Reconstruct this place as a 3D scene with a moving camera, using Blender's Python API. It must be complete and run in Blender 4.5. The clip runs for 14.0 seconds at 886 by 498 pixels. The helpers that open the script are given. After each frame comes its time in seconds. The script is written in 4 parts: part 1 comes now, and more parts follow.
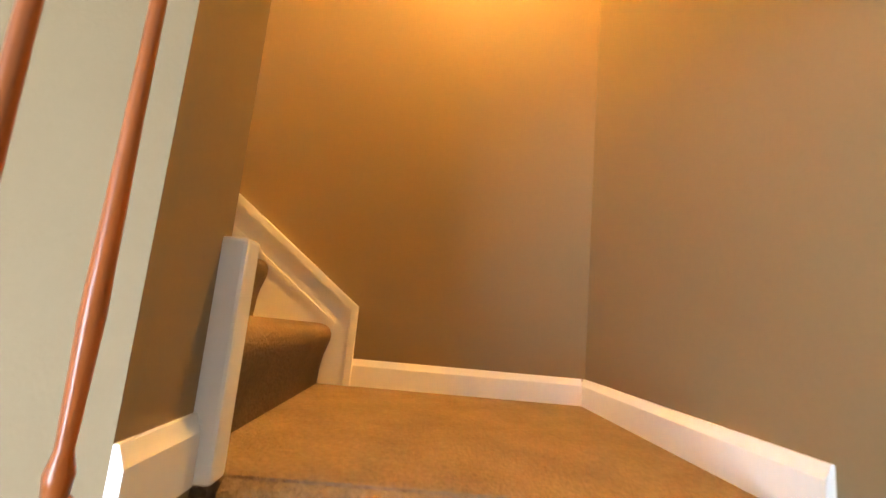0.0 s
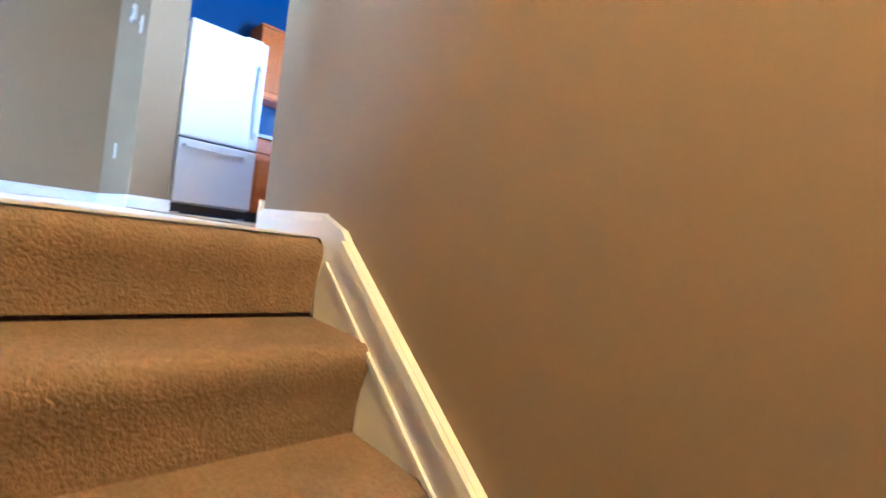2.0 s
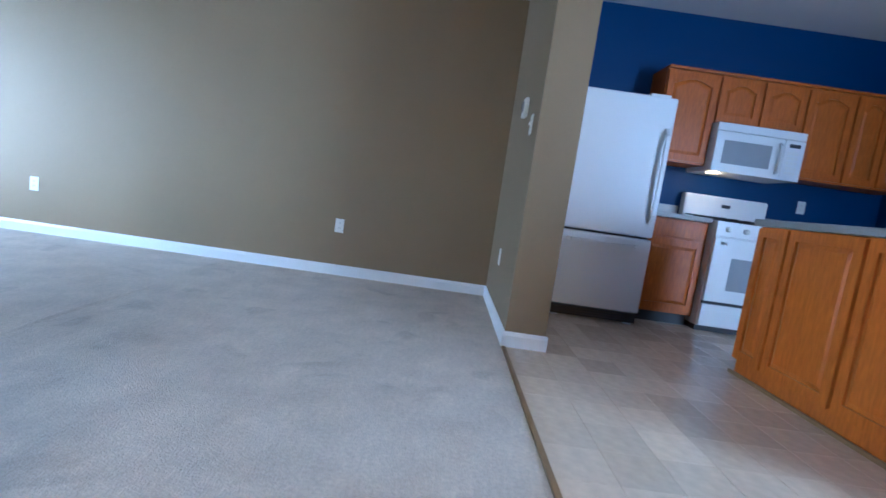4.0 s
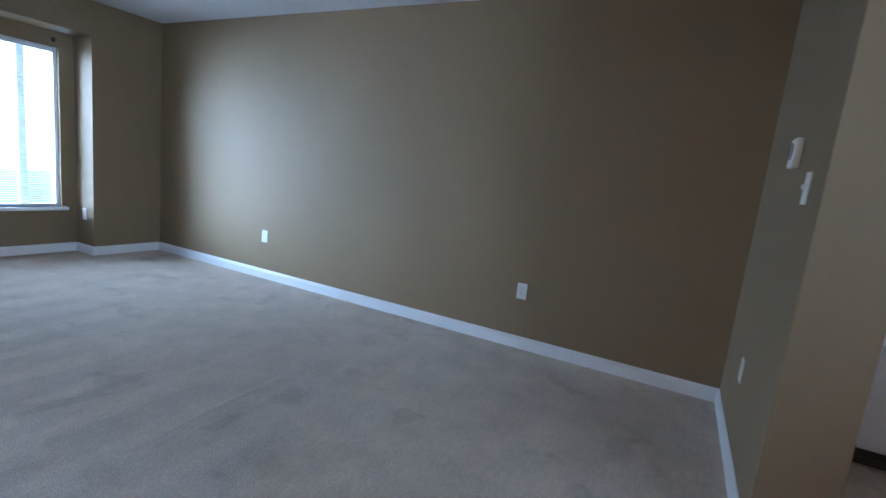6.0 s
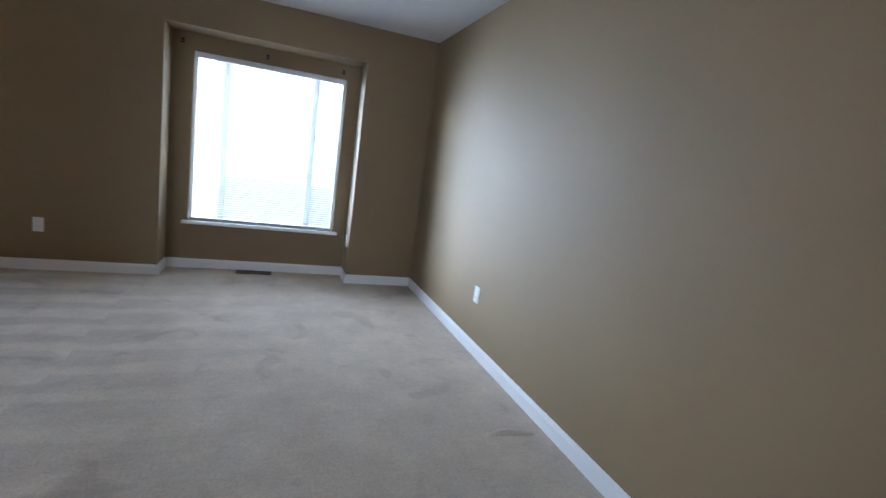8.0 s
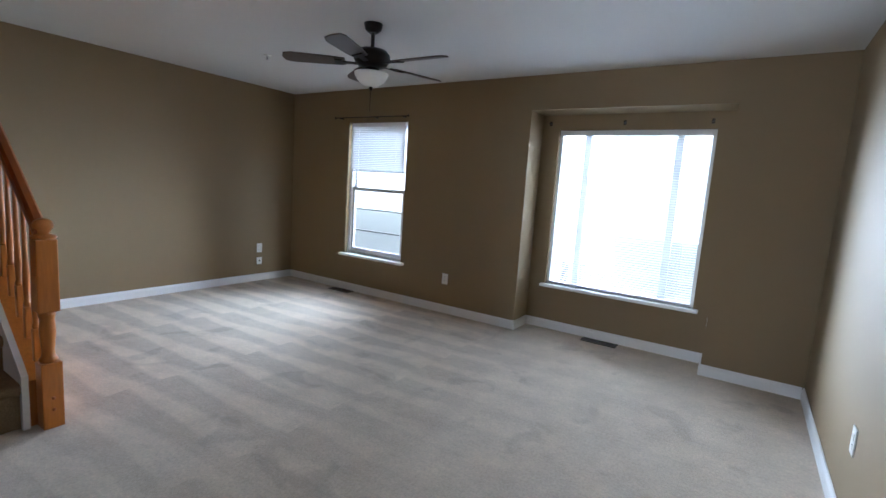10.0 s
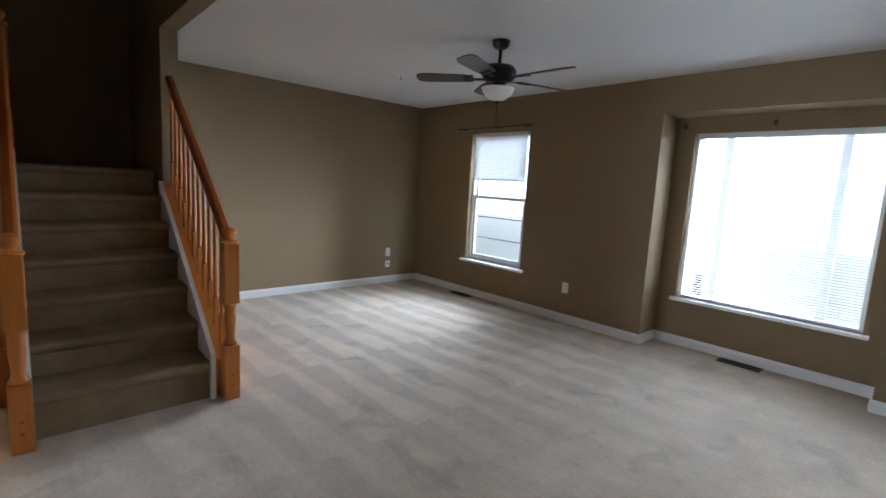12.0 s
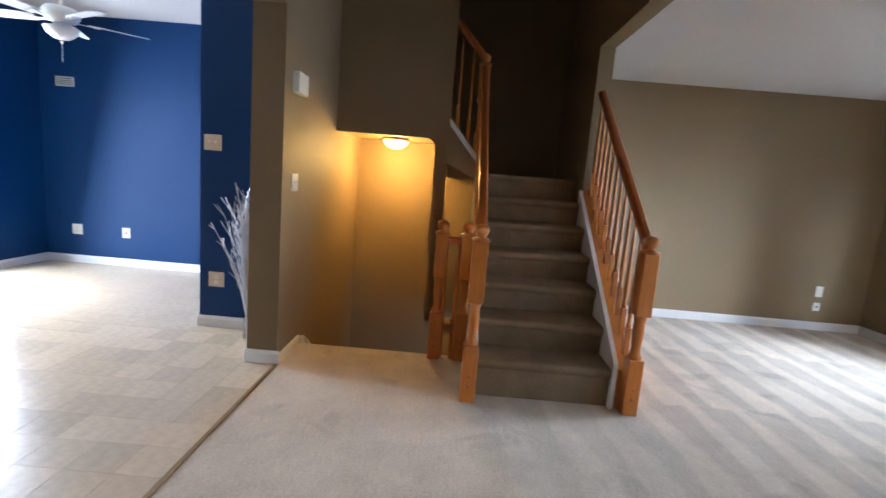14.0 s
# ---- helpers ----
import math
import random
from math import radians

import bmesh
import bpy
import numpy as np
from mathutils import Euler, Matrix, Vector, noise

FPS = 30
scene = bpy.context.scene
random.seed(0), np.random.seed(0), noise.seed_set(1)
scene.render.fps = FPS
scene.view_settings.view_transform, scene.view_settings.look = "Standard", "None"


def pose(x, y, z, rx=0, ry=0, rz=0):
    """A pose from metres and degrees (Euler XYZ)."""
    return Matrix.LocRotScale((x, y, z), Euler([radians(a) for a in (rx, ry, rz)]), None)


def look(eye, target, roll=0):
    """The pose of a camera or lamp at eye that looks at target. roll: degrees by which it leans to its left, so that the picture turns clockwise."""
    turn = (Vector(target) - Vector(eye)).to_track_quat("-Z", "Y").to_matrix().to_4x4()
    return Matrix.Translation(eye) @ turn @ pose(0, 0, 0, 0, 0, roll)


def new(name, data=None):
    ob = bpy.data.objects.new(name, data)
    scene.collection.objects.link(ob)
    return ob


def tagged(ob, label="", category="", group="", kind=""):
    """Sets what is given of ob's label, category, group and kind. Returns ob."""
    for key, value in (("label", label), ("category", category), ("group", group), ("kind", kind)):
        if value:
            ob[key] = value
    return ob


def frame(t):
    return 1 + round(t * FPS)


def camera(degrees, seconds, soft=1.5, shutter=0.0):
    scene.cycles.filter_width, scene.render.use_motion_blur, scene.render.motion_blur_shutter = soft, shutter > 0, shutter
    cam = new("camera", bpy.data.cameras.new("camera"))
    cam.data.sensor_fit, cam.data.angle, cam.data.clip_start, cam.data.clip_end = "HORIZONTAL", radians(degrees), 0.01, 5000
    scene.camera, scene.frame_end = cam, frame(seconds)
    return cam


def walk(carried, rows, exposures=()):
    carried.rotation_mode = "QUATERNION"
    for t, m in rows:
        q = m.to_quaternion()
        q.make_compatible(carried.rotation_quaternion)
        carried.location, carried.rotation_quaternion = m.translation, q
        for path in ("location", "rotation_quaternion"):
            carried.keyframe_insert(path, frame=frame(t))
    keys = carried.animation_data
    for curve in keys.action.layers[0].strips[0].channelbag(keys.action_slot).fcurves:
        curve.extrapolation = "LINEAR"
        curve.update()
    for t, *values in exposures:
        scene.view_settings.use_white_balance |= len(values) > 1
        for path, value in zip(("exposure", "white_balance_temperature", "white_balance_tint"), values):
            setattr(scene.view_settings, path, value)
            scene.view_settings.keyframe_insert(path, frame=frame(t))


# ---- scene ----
cam = camera(87.1, 14.0, shutter=0.2)
PATH = [
    (0, (-1.628, -1.277, -0.758), (0.345, -1.344, -0.437), 5.3),
    (0.5, (-1.386, -1.27, -0.554), (0.603, -1.104, -0.427), 7.7),
    (1, (-1.097, -1.219, -0.437), (0.832, -0.72, -0.261), 7.0),
    (1.5, (-0.844, -1.138, -0.251), (0.933, -0.227, -0.139), 8.1),
    (2, (-0.585, -1.041, 0.022), (0.79, 0.411, 0.002), 7.2),
    (2.5, (-0.474, -0.804, 0.171), (0.335, 1.021, 0.058), 5.5),
    (3, (-0.538, -0.598, 0.332), (0.005, 1.315, 0.121), 4.7),
    (3.5, (-0.457, -0.296, 0.667), (-0.178, 1.674, 0.458), 5.8),
    (4, (-0.422, 0.066, 0.789), (-0.414, 2.053, 0.564), 8.1),
    (6.5, (-0.367, 1.284, 1.216), (-1.517, 2.885, 0.880), 5.3),
    (7, (-0.503, 1.93, 1.175), (-1.925, 3.30, 0.828), 5.2),
    (7.5, (-0.756, 2.257, 1.224), (-2.370, 3.379, 0.857), 5.4),
    (8, (-0.997, 2.572, 1.248), (-2.839, 3.274, 0.909), 8.0),
    (8.5, (-1.212, 2.574, 1.397), (-3.165, 2.79, 1.026), 10.1),
    (9, (-1.425, 3.106, 1.292), (-3.324, 2.543, 1.012), 8.5),
    (11.5, (-1.282, 3.603, 1.418), (-2.78, 2.304, 1.158), 2.5),
    (12, (-1.272, 3.518, 1.372), (-2.616, 2.062, 1.101), 3.2),
    (12.5, (-1.276, 3.466, 1.358), (-2.36, 1.813, 1.059), 3.7),
    (13, (-1.19, 3.4, 1.349), (-1.962, 1.583, 1.026), 4.4),
    (13.5, (-1.09, 3.36, 1.329), (-1.502, 1.43, 1.004), 4.9),
    (14, (-1.067, 3.283, 1.286), (-1.038, 1.305, 0.987), 4.7),
]
EXPOSURES = [(0, 2.5, 6600, 12), (0.5, 2.35, 6200, 8), (1.0, 2.3, 5400, 4), (1.5, 2.25, 4650, 4), (2.0, 2.15, 3950, 5), (2.5, 2.05, 3650, 5), (3.0, 2.0, 3550, 5), (3.5, 1.35, 3800, 5), (4.0, 0.4, 4100, 5), (6.5, -0.3, 4450, 6), (7.5, -0.3, 4850, 8), (9.0, -0.3, 5050, 8), (11.5, -0.2, 5300, 8), (12.5, -0.4, 5400, 9), (13.2, 0.0, 5400, 9), (14.0, 0.35, 5300, 9)]
walk(cam, [(t, look(e, a, r)) for t, e, a, r in PATH], EXPOSURES)

# ---------- plan, in metres ----------
CEIL = 2.41
WIN_X, FAR_Y, BACK_Y = -5.52, 3.97, -1.665
RISE, RUN = 0.197, 0.239
LAND_Z = -5 * RISE
STAIR_BACK = -1.86
LOW_Z = -2.76

# ---------- light ----------
world = bpy.data.worlds.new("sky")
scene.world = world
world.use_nodes = True
wn = world.node_tree.nodes
sky = wn.new("ShaderNodeTexSky")
sky.sky_type = "NISHITA"
sky.sun_disc = False
sky.sun_elevation, sky.sun_rotation = radians(52), radians(100)
world.node_tree.links.new(sky.outputs[0], wn["Background"].inputs[0])
wn["Background"].inputs[1].default_value = 0.08


def lamp(name, kind, m, energy, color, size=0.1, size_y=None, spread=180):
    d = bpy.data.lights.new(name, kind)
    d.energy, d.color = energy, color
    if kind == "AREA":
        d.size = size
        d.spread = radians(spread)
        if size_y:
            d.shape, d.size_y = "RECTANGLE", size_y
    elif kind == "SUN":
        d.angle = size
    else:
        d.shadow_soft_size = size
    ob = new(name, d)
    ob.matrix_world = m
    return ob


lamp("sun", "SUN", look((0, 0, 0), (-0.606, 0.107, -0.788)), 3.6, (1.0, 0.95, 0.87), radians(8))
lamp("sky_light_box_window", "AREA", look((-6.45, 2.9, 1.75), (-4.95, 1.1, 0.3)), 62, (0.88, 0.94, 1.0), 1.5, 1.6, 112)
lamp("sky_light_sash_window", "AREA", look((-8.5, 0.0, 1.9), (-5.5, -0.45, 1.0)), 1900, (0.88, 0.94, 1.0), 3.6, 3.4)
lamp("sky_light_glass_door", "AREA", look((3.56, -0.5, 1.1), (0.0, 0.9, 0.3)), 125, (0.96, 0.97, 0.98), 1.2, 2.0)
# added lamp for daylight in the lower hall; no opening is built there
lamp("fill_lower_hall", "AREA", look((-3.9, 0.4, -1.5), (-1.0, 0.2, -1.2)), 40, (0.74, 0.86, 1.0), 1.2, 1.8)
lamp("dome_bulb", "POINT", Matrix.Translation((-0.45, -1.4, 1.44)), 50, (1.0, 0.53, 0.11), 0.09)
lamp("hood_bulb", "POINT", Matrix.Translation((1.83, 4.13, 1.285)), 0.8, (1.0, 0.6, 0.25), 0.02)


# ---------- materials ----------
def mat(name, color, rough=0.6, metal=0.0, scale=40.0, vary=0.08, bump=0.0, bump_scale=None, big=0.0, big_scale=1.5, coords="Object", spec=None, vec_scale=None, rand=0.0):
    """A painted or natural surface: grain at one scale, stains at a larger one, and relief."""
    m = bpy.data.materials.new(name)
    m.use_nodes = True
    nt = m.node_tree
    n, l = nt.nodes, nt.links
    b = n["Principled BSDF"]
    b.inputs["Roughness"].default_value, b.inputs["Metallic"].default_value = rough, metal
    if spec is not None:
        b.inputs["Specular IOR Level"].default_value = spec
    tc = n.new("ShaderNodeTexCoord")
    src = tc.outputs["Object"]
    if vec_scale:
        mp = n.new("ShaderNodeMapping")
        mp.inputs["Scale"].default_value = vec_scale
        l.new(src, mp.inputs[0])
        src = mp.outputs[0]
    fine = n.new("ShaderNodeTexNoise")
    fine.inputs["Scale"].default_value, fine.inputs["Detail"].default_value = scale, 5
    l.new(src, fine.inputs["Vector"])
    large = n.new("ShaderNodeTexNoise")
    large.inputs["Scale"].default_value, large.inputs["Detail"].default_value = big_scale, 3
    l.new(src, large.inputs["Vector"])
    val = n.new("ShaderNodeMath")
    val.operation = "MULTIPLY_ADD"
    val.inputs[1].default_value, val.inputs[2].default_value = vary * 2, 1 - vary
    l.new(fine.outputs[0], val.inputs[0])
    val2 = n.new("ShaderNodeMath")
    val2.operation = "MULTIPLY_ADD"
    val2.inputs[1].default_value, val2.inputs[2].default_value = big * 2, 1 - big
    l.new(large.outputs[0], val2.inputs[0])
    mul = n.new("ShaderNodeMath")
    mul.operation = "MULTIPLY"
    l.new(val.outputs[0], mul.inputs[0])
    l.new(val2.outputs[0], mul.inputs[1])
    out = mul.outputs[0]
    if rand:
        info = n.new("ShaderNodeObjectInfo")
        ra = n.new("ShaderNodeMath")
        ra.operation = "MULTIPLY_ADD"
        ra.inputs[1].default_value, ra.inputs[2].default_value = rand * 2, 1 - rand
        l.new(info.outputs["Random"], ra.inputs[0])
        m2 = n.new("ShaderNodeMath")
        m2.operation = "MULTIPLY"
        l.new(ra.outputs[0], m2.inputs[0])
        l.new(out, m2.inputs[1])
        out = m2.outputs[0]
    hsv = n.new("ShaderNodeHueSaturation")
    hsv.inputs["Color"].default_value = (*color, 1)
    l.new(out, hsv.inputs["Value"])
    l.new(hsv.outputs[0], b.inputs["Base Color"])
    if bump:
        bt = n.new("ShaderNodeTexNoise")
        bt.inputs["Scale"].default_value, bt.inputs["Detail"].default_value = bump_scale or scale, 4
        l.new(src, bt.inputs["Vector"])
        bp = n.new("ShaderNodeBump")
        bp.inputs["Strength"].default_value, bp.inputs["Distance"].default_value = 1.0, bump
        l.new(bt.outputs[0], bp.inputs["Height"])
        l.new(bp.outputs[0], b.inputs["Normal"])
    return m


def carpet_mat(name, color, stripes):
    """Cut pile: tufts in the relief, crushed patches, and the vacuum cleaner's lanes."""
    m = mat(name, color, 0.95, scale=75, vary=0.26, bump=0.006, bump_scale=150, big=0.22, big_scale=4.5, spec=0.1)
    nt = m.node_tree
    n, l = nt.nodes, nt.links
    b = n["Principled BSDF"]
    b.inputs["Sheen Weight"].default_value = 0.15
    hsv = next(x for x in n if x.type == "HUE_SAT")
    link = hsv.inputs["Value"].links[0]
    src = link.from_socket
    tc = next(x for x in n if x.type == "TEX_COORD")
    mp = n.new("ShaderNodeMapping")
    mp.inputs["Rotation"].default_value = (0, 0, 0)
    l.new(tc.outputs["Object"], mp.inputs[0])
    sep = n.new("ShaderNodeSeparateXYZ")
    wob = n.new("ShaderNodeTexNoise")
    wob.inputs["Scale"].default_value = 1.3
    l.new(mp.outputs[0], wob.inputs["Vector"])
    l.new(mp.outputs[0], sep.inputs[0])

    def op(kind, p, q, r=0.0):
        k = n.new("ShaderNodeMath")
        k.operation = kind
        for i, x in enumerate((p, q, r)):
            if isinstance(x, (int, float)):
                k.inputs[i].default_value = x
            else:
                l.new(x, k.inputs[i])
        return k.outputs[0]

    v = op("ADD", op("MULTIPLY_ADD", sep.outputs["Y"], 1 / 1.1, 0.545), op("MULTIPLY_ADD", wob.outputs[0], 0.16, -0.08))
    u = op("ADD", op("MULTIPLY_ADD", sep.outputs["X"], 1 / 0.30, op("MULTIPLY", wob.outputs[0], 0.5)), op("MULTIPLY", op("FLOOR", v, 0), 0.37))
    f, g = op("FRACT", u, 0), op("FRACT", v, 0)
    edge = op("MULTIPLY_ADD", op("SUBTRACT", f, op("MULTIPLY_ADD", g, -0.45, 0.70)), 6.0, 0.5)
    lane = op("MINIMUM", op("MAXIMUM", edge, 0.0), op("MINIMUM", op("MULTIPLY", op("SUBTRACT", 1.0, f), 9.0), 1.0))
    lane = op("MINIMUM", lane, 1.0)
    # lane contrast is strongest near the sash window and fades with distance
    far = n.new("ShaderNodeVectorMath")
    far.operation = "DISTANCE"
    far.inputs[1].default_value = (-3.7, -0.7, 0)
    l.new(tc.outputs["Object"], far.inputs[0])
    lane_gain = op("MINIMUM", op("MAXIMUM", op("MULTIPLY_ADD", far.outputs["Value"], -0.55, 1.95), 0.12), 1.1)
    lane = op("MULTIPLY", op("SUBTRACT", lane, 0.5), lane_gain)
    # drawn-out tufts along the strokes, and footmarks
    lie = n.new("ShaderNodeMapping")
    lie.inputs["Scale"].default_value = (42, 16, 1)
    l.new(tc.outputs["Object"], lie.inputs[0])
    tuft = n.new("ShaderNodeTexNoise")
    tuft.inputs["Scale"].default_value, tuft.inputs["Detail"].default_value = 1.0, 4
    l.new(lie.outputs[0], tuft.inputs["Vector"])
    lane = op("ADD", lane, op("MULTIPLY_ADD", tuft.outputs[0], 1.1, -0.55))
    foot = n.new("ShaderNodeTexNoise")
    foot.inputs["Scale"].default_value, foot.inputs["Detail"].default_value, foot.inputs["Distortion"].default_value = 3.2, 2, 0.6
    l.new(tc.outputs["Object"], foot.inputs["Vector"])
    lane = op("SUBTRACT", lane, op("MINIMUM", op("MAXIMUM", op("MULTIPLY_ADD", foot.outputs[0], 9.0, -5.4), 0.0), 0.6))
    a = n.new("ShaderNodeMath")
    a.operation = "MULTIPLY_ADD"
    a.inputs[1].default_value, a.inputs[2].default_value = stripes * 2, 1.0
    l.new(lane, a.inputs[0])
    c = n.new("ShaderNodeMath")
    c.operation = "MULTIPLY"
    l.new(a.outputs[0], c.inputs[0])
    l.new(src, c.inputs[1])
    l.new(c.outputs[0], hsv.inputs["Value"])
    return m


def glow(name, color, strength):
    m = bpy.data.materials.new(name)
    m.use_nodes = True
    n = m.node_tree.nodes
    b = n["Principled BSDF"]
    b.inputs["Base Color"].default_value = (*color, 1)
    b.inputs["Emission Color"].default_value = (*color, 1)
    b.inputs["Emission Strength"].default_value = strength
    return m


def glass_mat(name, rough=0.0):
    m = bpy.data.materials.new(name)
    m.use_nodes = True
    b = m.node_tree.nodes["Principled BSDF"]
    b.inputs["Transmission Weight"].default_value, b.inputs["Roughness"].default_value, b.inputs["IOR"].default_value = 1.0, rough, 1.02
    return m


TAUPE = mat("taupe_wall_paint", (0.232, 0.170, 0.092), 0.62, spec=0.26, scale=90, vary=0.03, bump=0.0003, bump_scale=160, big=0.05, big_scale=0.9)
BLUE = mat("blue_wall_paint", (0.003, 0.038, 0.142), 0.55, spec=0.3, scale=90, vary=0.03, bump=0.0006, bump_scale=160, big=0.05)
CEILING = mat("ceiling_paint", (0.64, 0.63, 0.615), 0.85, scale=120, vary=0.03, bump=0.001, bump_scale=120, big=0.03)
WHITE = mat("white_trim_paint", (0.78, 0.78, 0.77), 0.32, scale=60, vary=0.03, bump=0.0003, big=0.04)
HALLWHITE = mat("white_wall_paint", (0.72, 0.72, 0.70), 0.6, scale=80, vary=0.03, bump=0.0005, big=0.04)
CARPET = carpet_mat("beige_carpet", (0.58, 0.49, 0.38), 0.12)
# darker copy of CARPET: the stairs' shade is put into its colour
SHADECARPET = mat("beige_carpet_shaded", (0.225, 0.158, 0.092), 0.95, scale=110, vary=0.35, bump=0.007, bump_scale=150, big=0.28, big_scale=7, spec=0.1)
OAK = mat("golden_oak", (0.44, 0.145, 0.017), 0.33, scale=14, vary=0.3, bump=0.0004, big=0.12, big_scale=3, vec_scale=(6, 6, 0.6))
OAKRAIL = mat("golden_oak_rail", (0.30, 0.075, 0.012), 0.3, scale=16, vary=0.28, bump=0.0004, big=0.12, big_scale=3, vec_scale=(6, 0.7, 0.7))
CABINET = mat("honey_oak_cabinet", (0.44, 0.115, 0.007), 0.36, spec=0.3, scale=16, vary=0.55, bump=0.0004, big=0.14, big_scale=4, vec_scale=(7, 7, 0.7))
APPLIANCE = mat("white_enamel", (0.80, 0.80, 0.79), 0.25, scale=120, vary=0.02, bump=0.0004, bump_scale=260, big=0.02)
PLASTIC = mat("white_plastic", (0.76, 0.75, 0.70), 0.35, scale=90, vary=0.02)
ALMOND = mat("almond_plastic", (0.62, 0.52, 0.38), 0.35, scale=90, vary=0.02)
DARK = mat("black_plastic", (0.015, 0.014, 0.013), 0.45, scale=80, vary=0.2)
SMOKED = mat("grey_window_glass", (0.33, 0.34, 0.35), 0.12, scale=5, vary=0.05)
BRONZE = mat("dark_bronze_metal", (0.022, 0.017, 0.013), 0.38, 0.6, scale=50, vary=0.2)
BRASS = mat("brass", (0.6, 0.40, 0.12), 0.3, 1.0, scale=60, vary=0.1)
STEEL = mat("steel", (0.5, 0.5, 0.5), 0.3, 1.0, scale=60, vary=0.1)
COUNTER = mat("grey_laminate", (0.30, 0.285, 0.26), 0.3, scale=150, vary=0.25, big=0.08, big_scale=9)
TILE = mat("cream_vinyl_tile", (0.64, 0.51, 0.36), 0.27, scale=22, vary=0.2, bump=0.0008, bump_scale=45, big=0.10, big_scale=3, rand=0.12)
GROUT = mat("cream_tile_joint", (0.57, 0.45, 0.32), 0.6, scale=60, vary=0.1)
TRANSITION = mat("brown_wood_strip", (0.23, 0.14, 0.055), 0.4, scale=20, vary=0.25, big=0.1)
VENT = mat("brown_metal", (0.05, 0.036, 0.024), 0.45, 0.4, scale=50, vary=0.15)
FROST = mat("frosted_glass_bowl", (0.82, 0.80, 0.76), 0.35, scale=12, vary=0.06)
BLIND = mat("white_vinyl_slat", (0.80, 0.80, 0.80), 0.4, scale=40, vary=0.02)
BRANCH = mat("silver_painted_twig", (0.55, 0.56, 0.60), 0.35, 0.3, scale=60, vary=0.25)
# outdoor overexposure put into the colour: ground paled to read near white
GLARE_GROUND = mat("glare_pale_ground", (0.50, 0.51, 0.46), 0.9, scale=3, vary=0.15, big=0.2, big_scale=0.3)
# leaf colour lifted towards white to stand in for bright outdoor light
LEAF = mat("paled_green_leaf", (0.36, 0.46, 0.27), 0.6, scale=8, vary=0.3, rand=0.2)
BARK = mat("bark", (0.12, 0.09, 0.06), 0.9, scale=20, vary=0.3, bump=0.01)
GLASS = glass_mat("window_glass")
VASE = glass_mat("vase_glass", 0.02)
GLOBE = glow("lit_glass_dome", (1.0, 0.60, 0.24), 5.0)
HOODGLOW = glow("lit_hood_lens", (1.0, 0.62, 0.25), 8.0)
DAYLIGHT = glow("bright_overcast_sky", (0.93, 0.97, 1.0), 2.2)


# ---------- mesh helpers ----------
def box(bm, x0, x1, y0, y1, z0, z1, bevel=0.0, seg=2):
    v = bmesh.ops.create_cube(bm, size=1.0)["verts"]
    bmesh.ops.transform(bm, verts=v, matrix=Matrix.Translation(((x0 + x1) / 2, (y0 + y1) / 2, (z0 + z1) / 2)) @ Matrix.Diagonal((abs(x1 - x0), abs(y1 - y0), abs(z1 - z0), 1)))
    if bevel:
        e = list({e for a in v for e in a.link_edges})
        bmesh.ops.bevel(bm, geom=e, offset=bevel, segments=seg, affect="EDGES", profile=0.6)
    return bm


def boxes(*rows, bevel=0.0):
    bm = bmesh.new()
    for r in rows:
        box(bm, *r, bevel=bevel)
    return bm


def lathe(bm, profile, at=(0, 0, 0), seg=20, square=False):
    """Turn a profile of (radius, height) about the upright axis at a place."""
    rings = []
    for r, z in profile:
        ring = []
        for i in range(seg):
            a = 2 * math.pi * (i + 0.5) / seg
            ring.append(bm.verts.new((at[0] + r * math.cos(a), at[1] + r * math.sin(a), at[2] + z)))
        rings.append(ring)
    for a, b in zip(rings, rings[1:]):
        for i in range(seg):
            f = bm.faces.new((a[i], a[(i + 1) % seg], b[(i + 1) % seg], b[i]))
            f.smooth = True
    bm.faces.new(list(reversed(rings[0])))
    bm.faces.new(rings[-1])
    return bm


def bar(bm, a, b, profile):
    """Sweep a closed cross-section (sideways, up) from a to b."""
    a, b = Vector(a), Vector(b)
    d = (b - a).normalized()
    side = d.cross(Vector((0, 0, 1)))
    side = side.normalized() if side.length > 1e-4 else Vector((1, 0, 0))
    up = side.cross(d)
    ra = [bm.verts.new(a + side * p + up * q) for p, q in profile]
    rb = [bm.verts.new(b + side * p + up * q) for p, q in profile]
    k = len(profile)
    for i in range(k):
        bm.faces.new((ra[i], ra[(i + 1) % k], rb[(i + 1) % k], rb[i]))
    bm.faces.new(list(reversed(ra)))
    bm.faces.new(rb)
    return bm


def prism(bm, outline, axis, a, b):
    """Extrude a closed outline; axis x takes (y, z) pairs, axis y takes (x, z), axis z takes (x, y)."""
    put = {"x": lambda p, k: (k, p[0], p[1]), "y": lambda p, k: (p[0], k, p[1]), "z": lambda p, k: (p[0], p[1], k)}[axis]
    ra = [bm.verts.new(put(p, a)) for p in outline]
    rb = [bm.verts.new(put(p, b)) for p in outline]
    k = len(outline)
    for i in range(k):
        bm.faces.new((ra[i], ra[(i + 1) % k], rb[(i + 1) % k], rb[i]))
    bm.faces.new(list(reversed(ra)))
    bm.faces.new(rb)
    return bm


def mesh(name, bm, material):
    bmesh.ops.recalc_face_normals(bm, faces=bm.faces[:])
    me = bpy.data.meshes.new(name)
    bm.to_mesh(me)
    bm.free()
    me.materials.append(material)
    return me


def part(name, bm, material, parent, label=""):
    ob = new(name, mesh(name, bm, material))
    ob.parent = parent
    if label:
        ob["label"] = label
    return ob


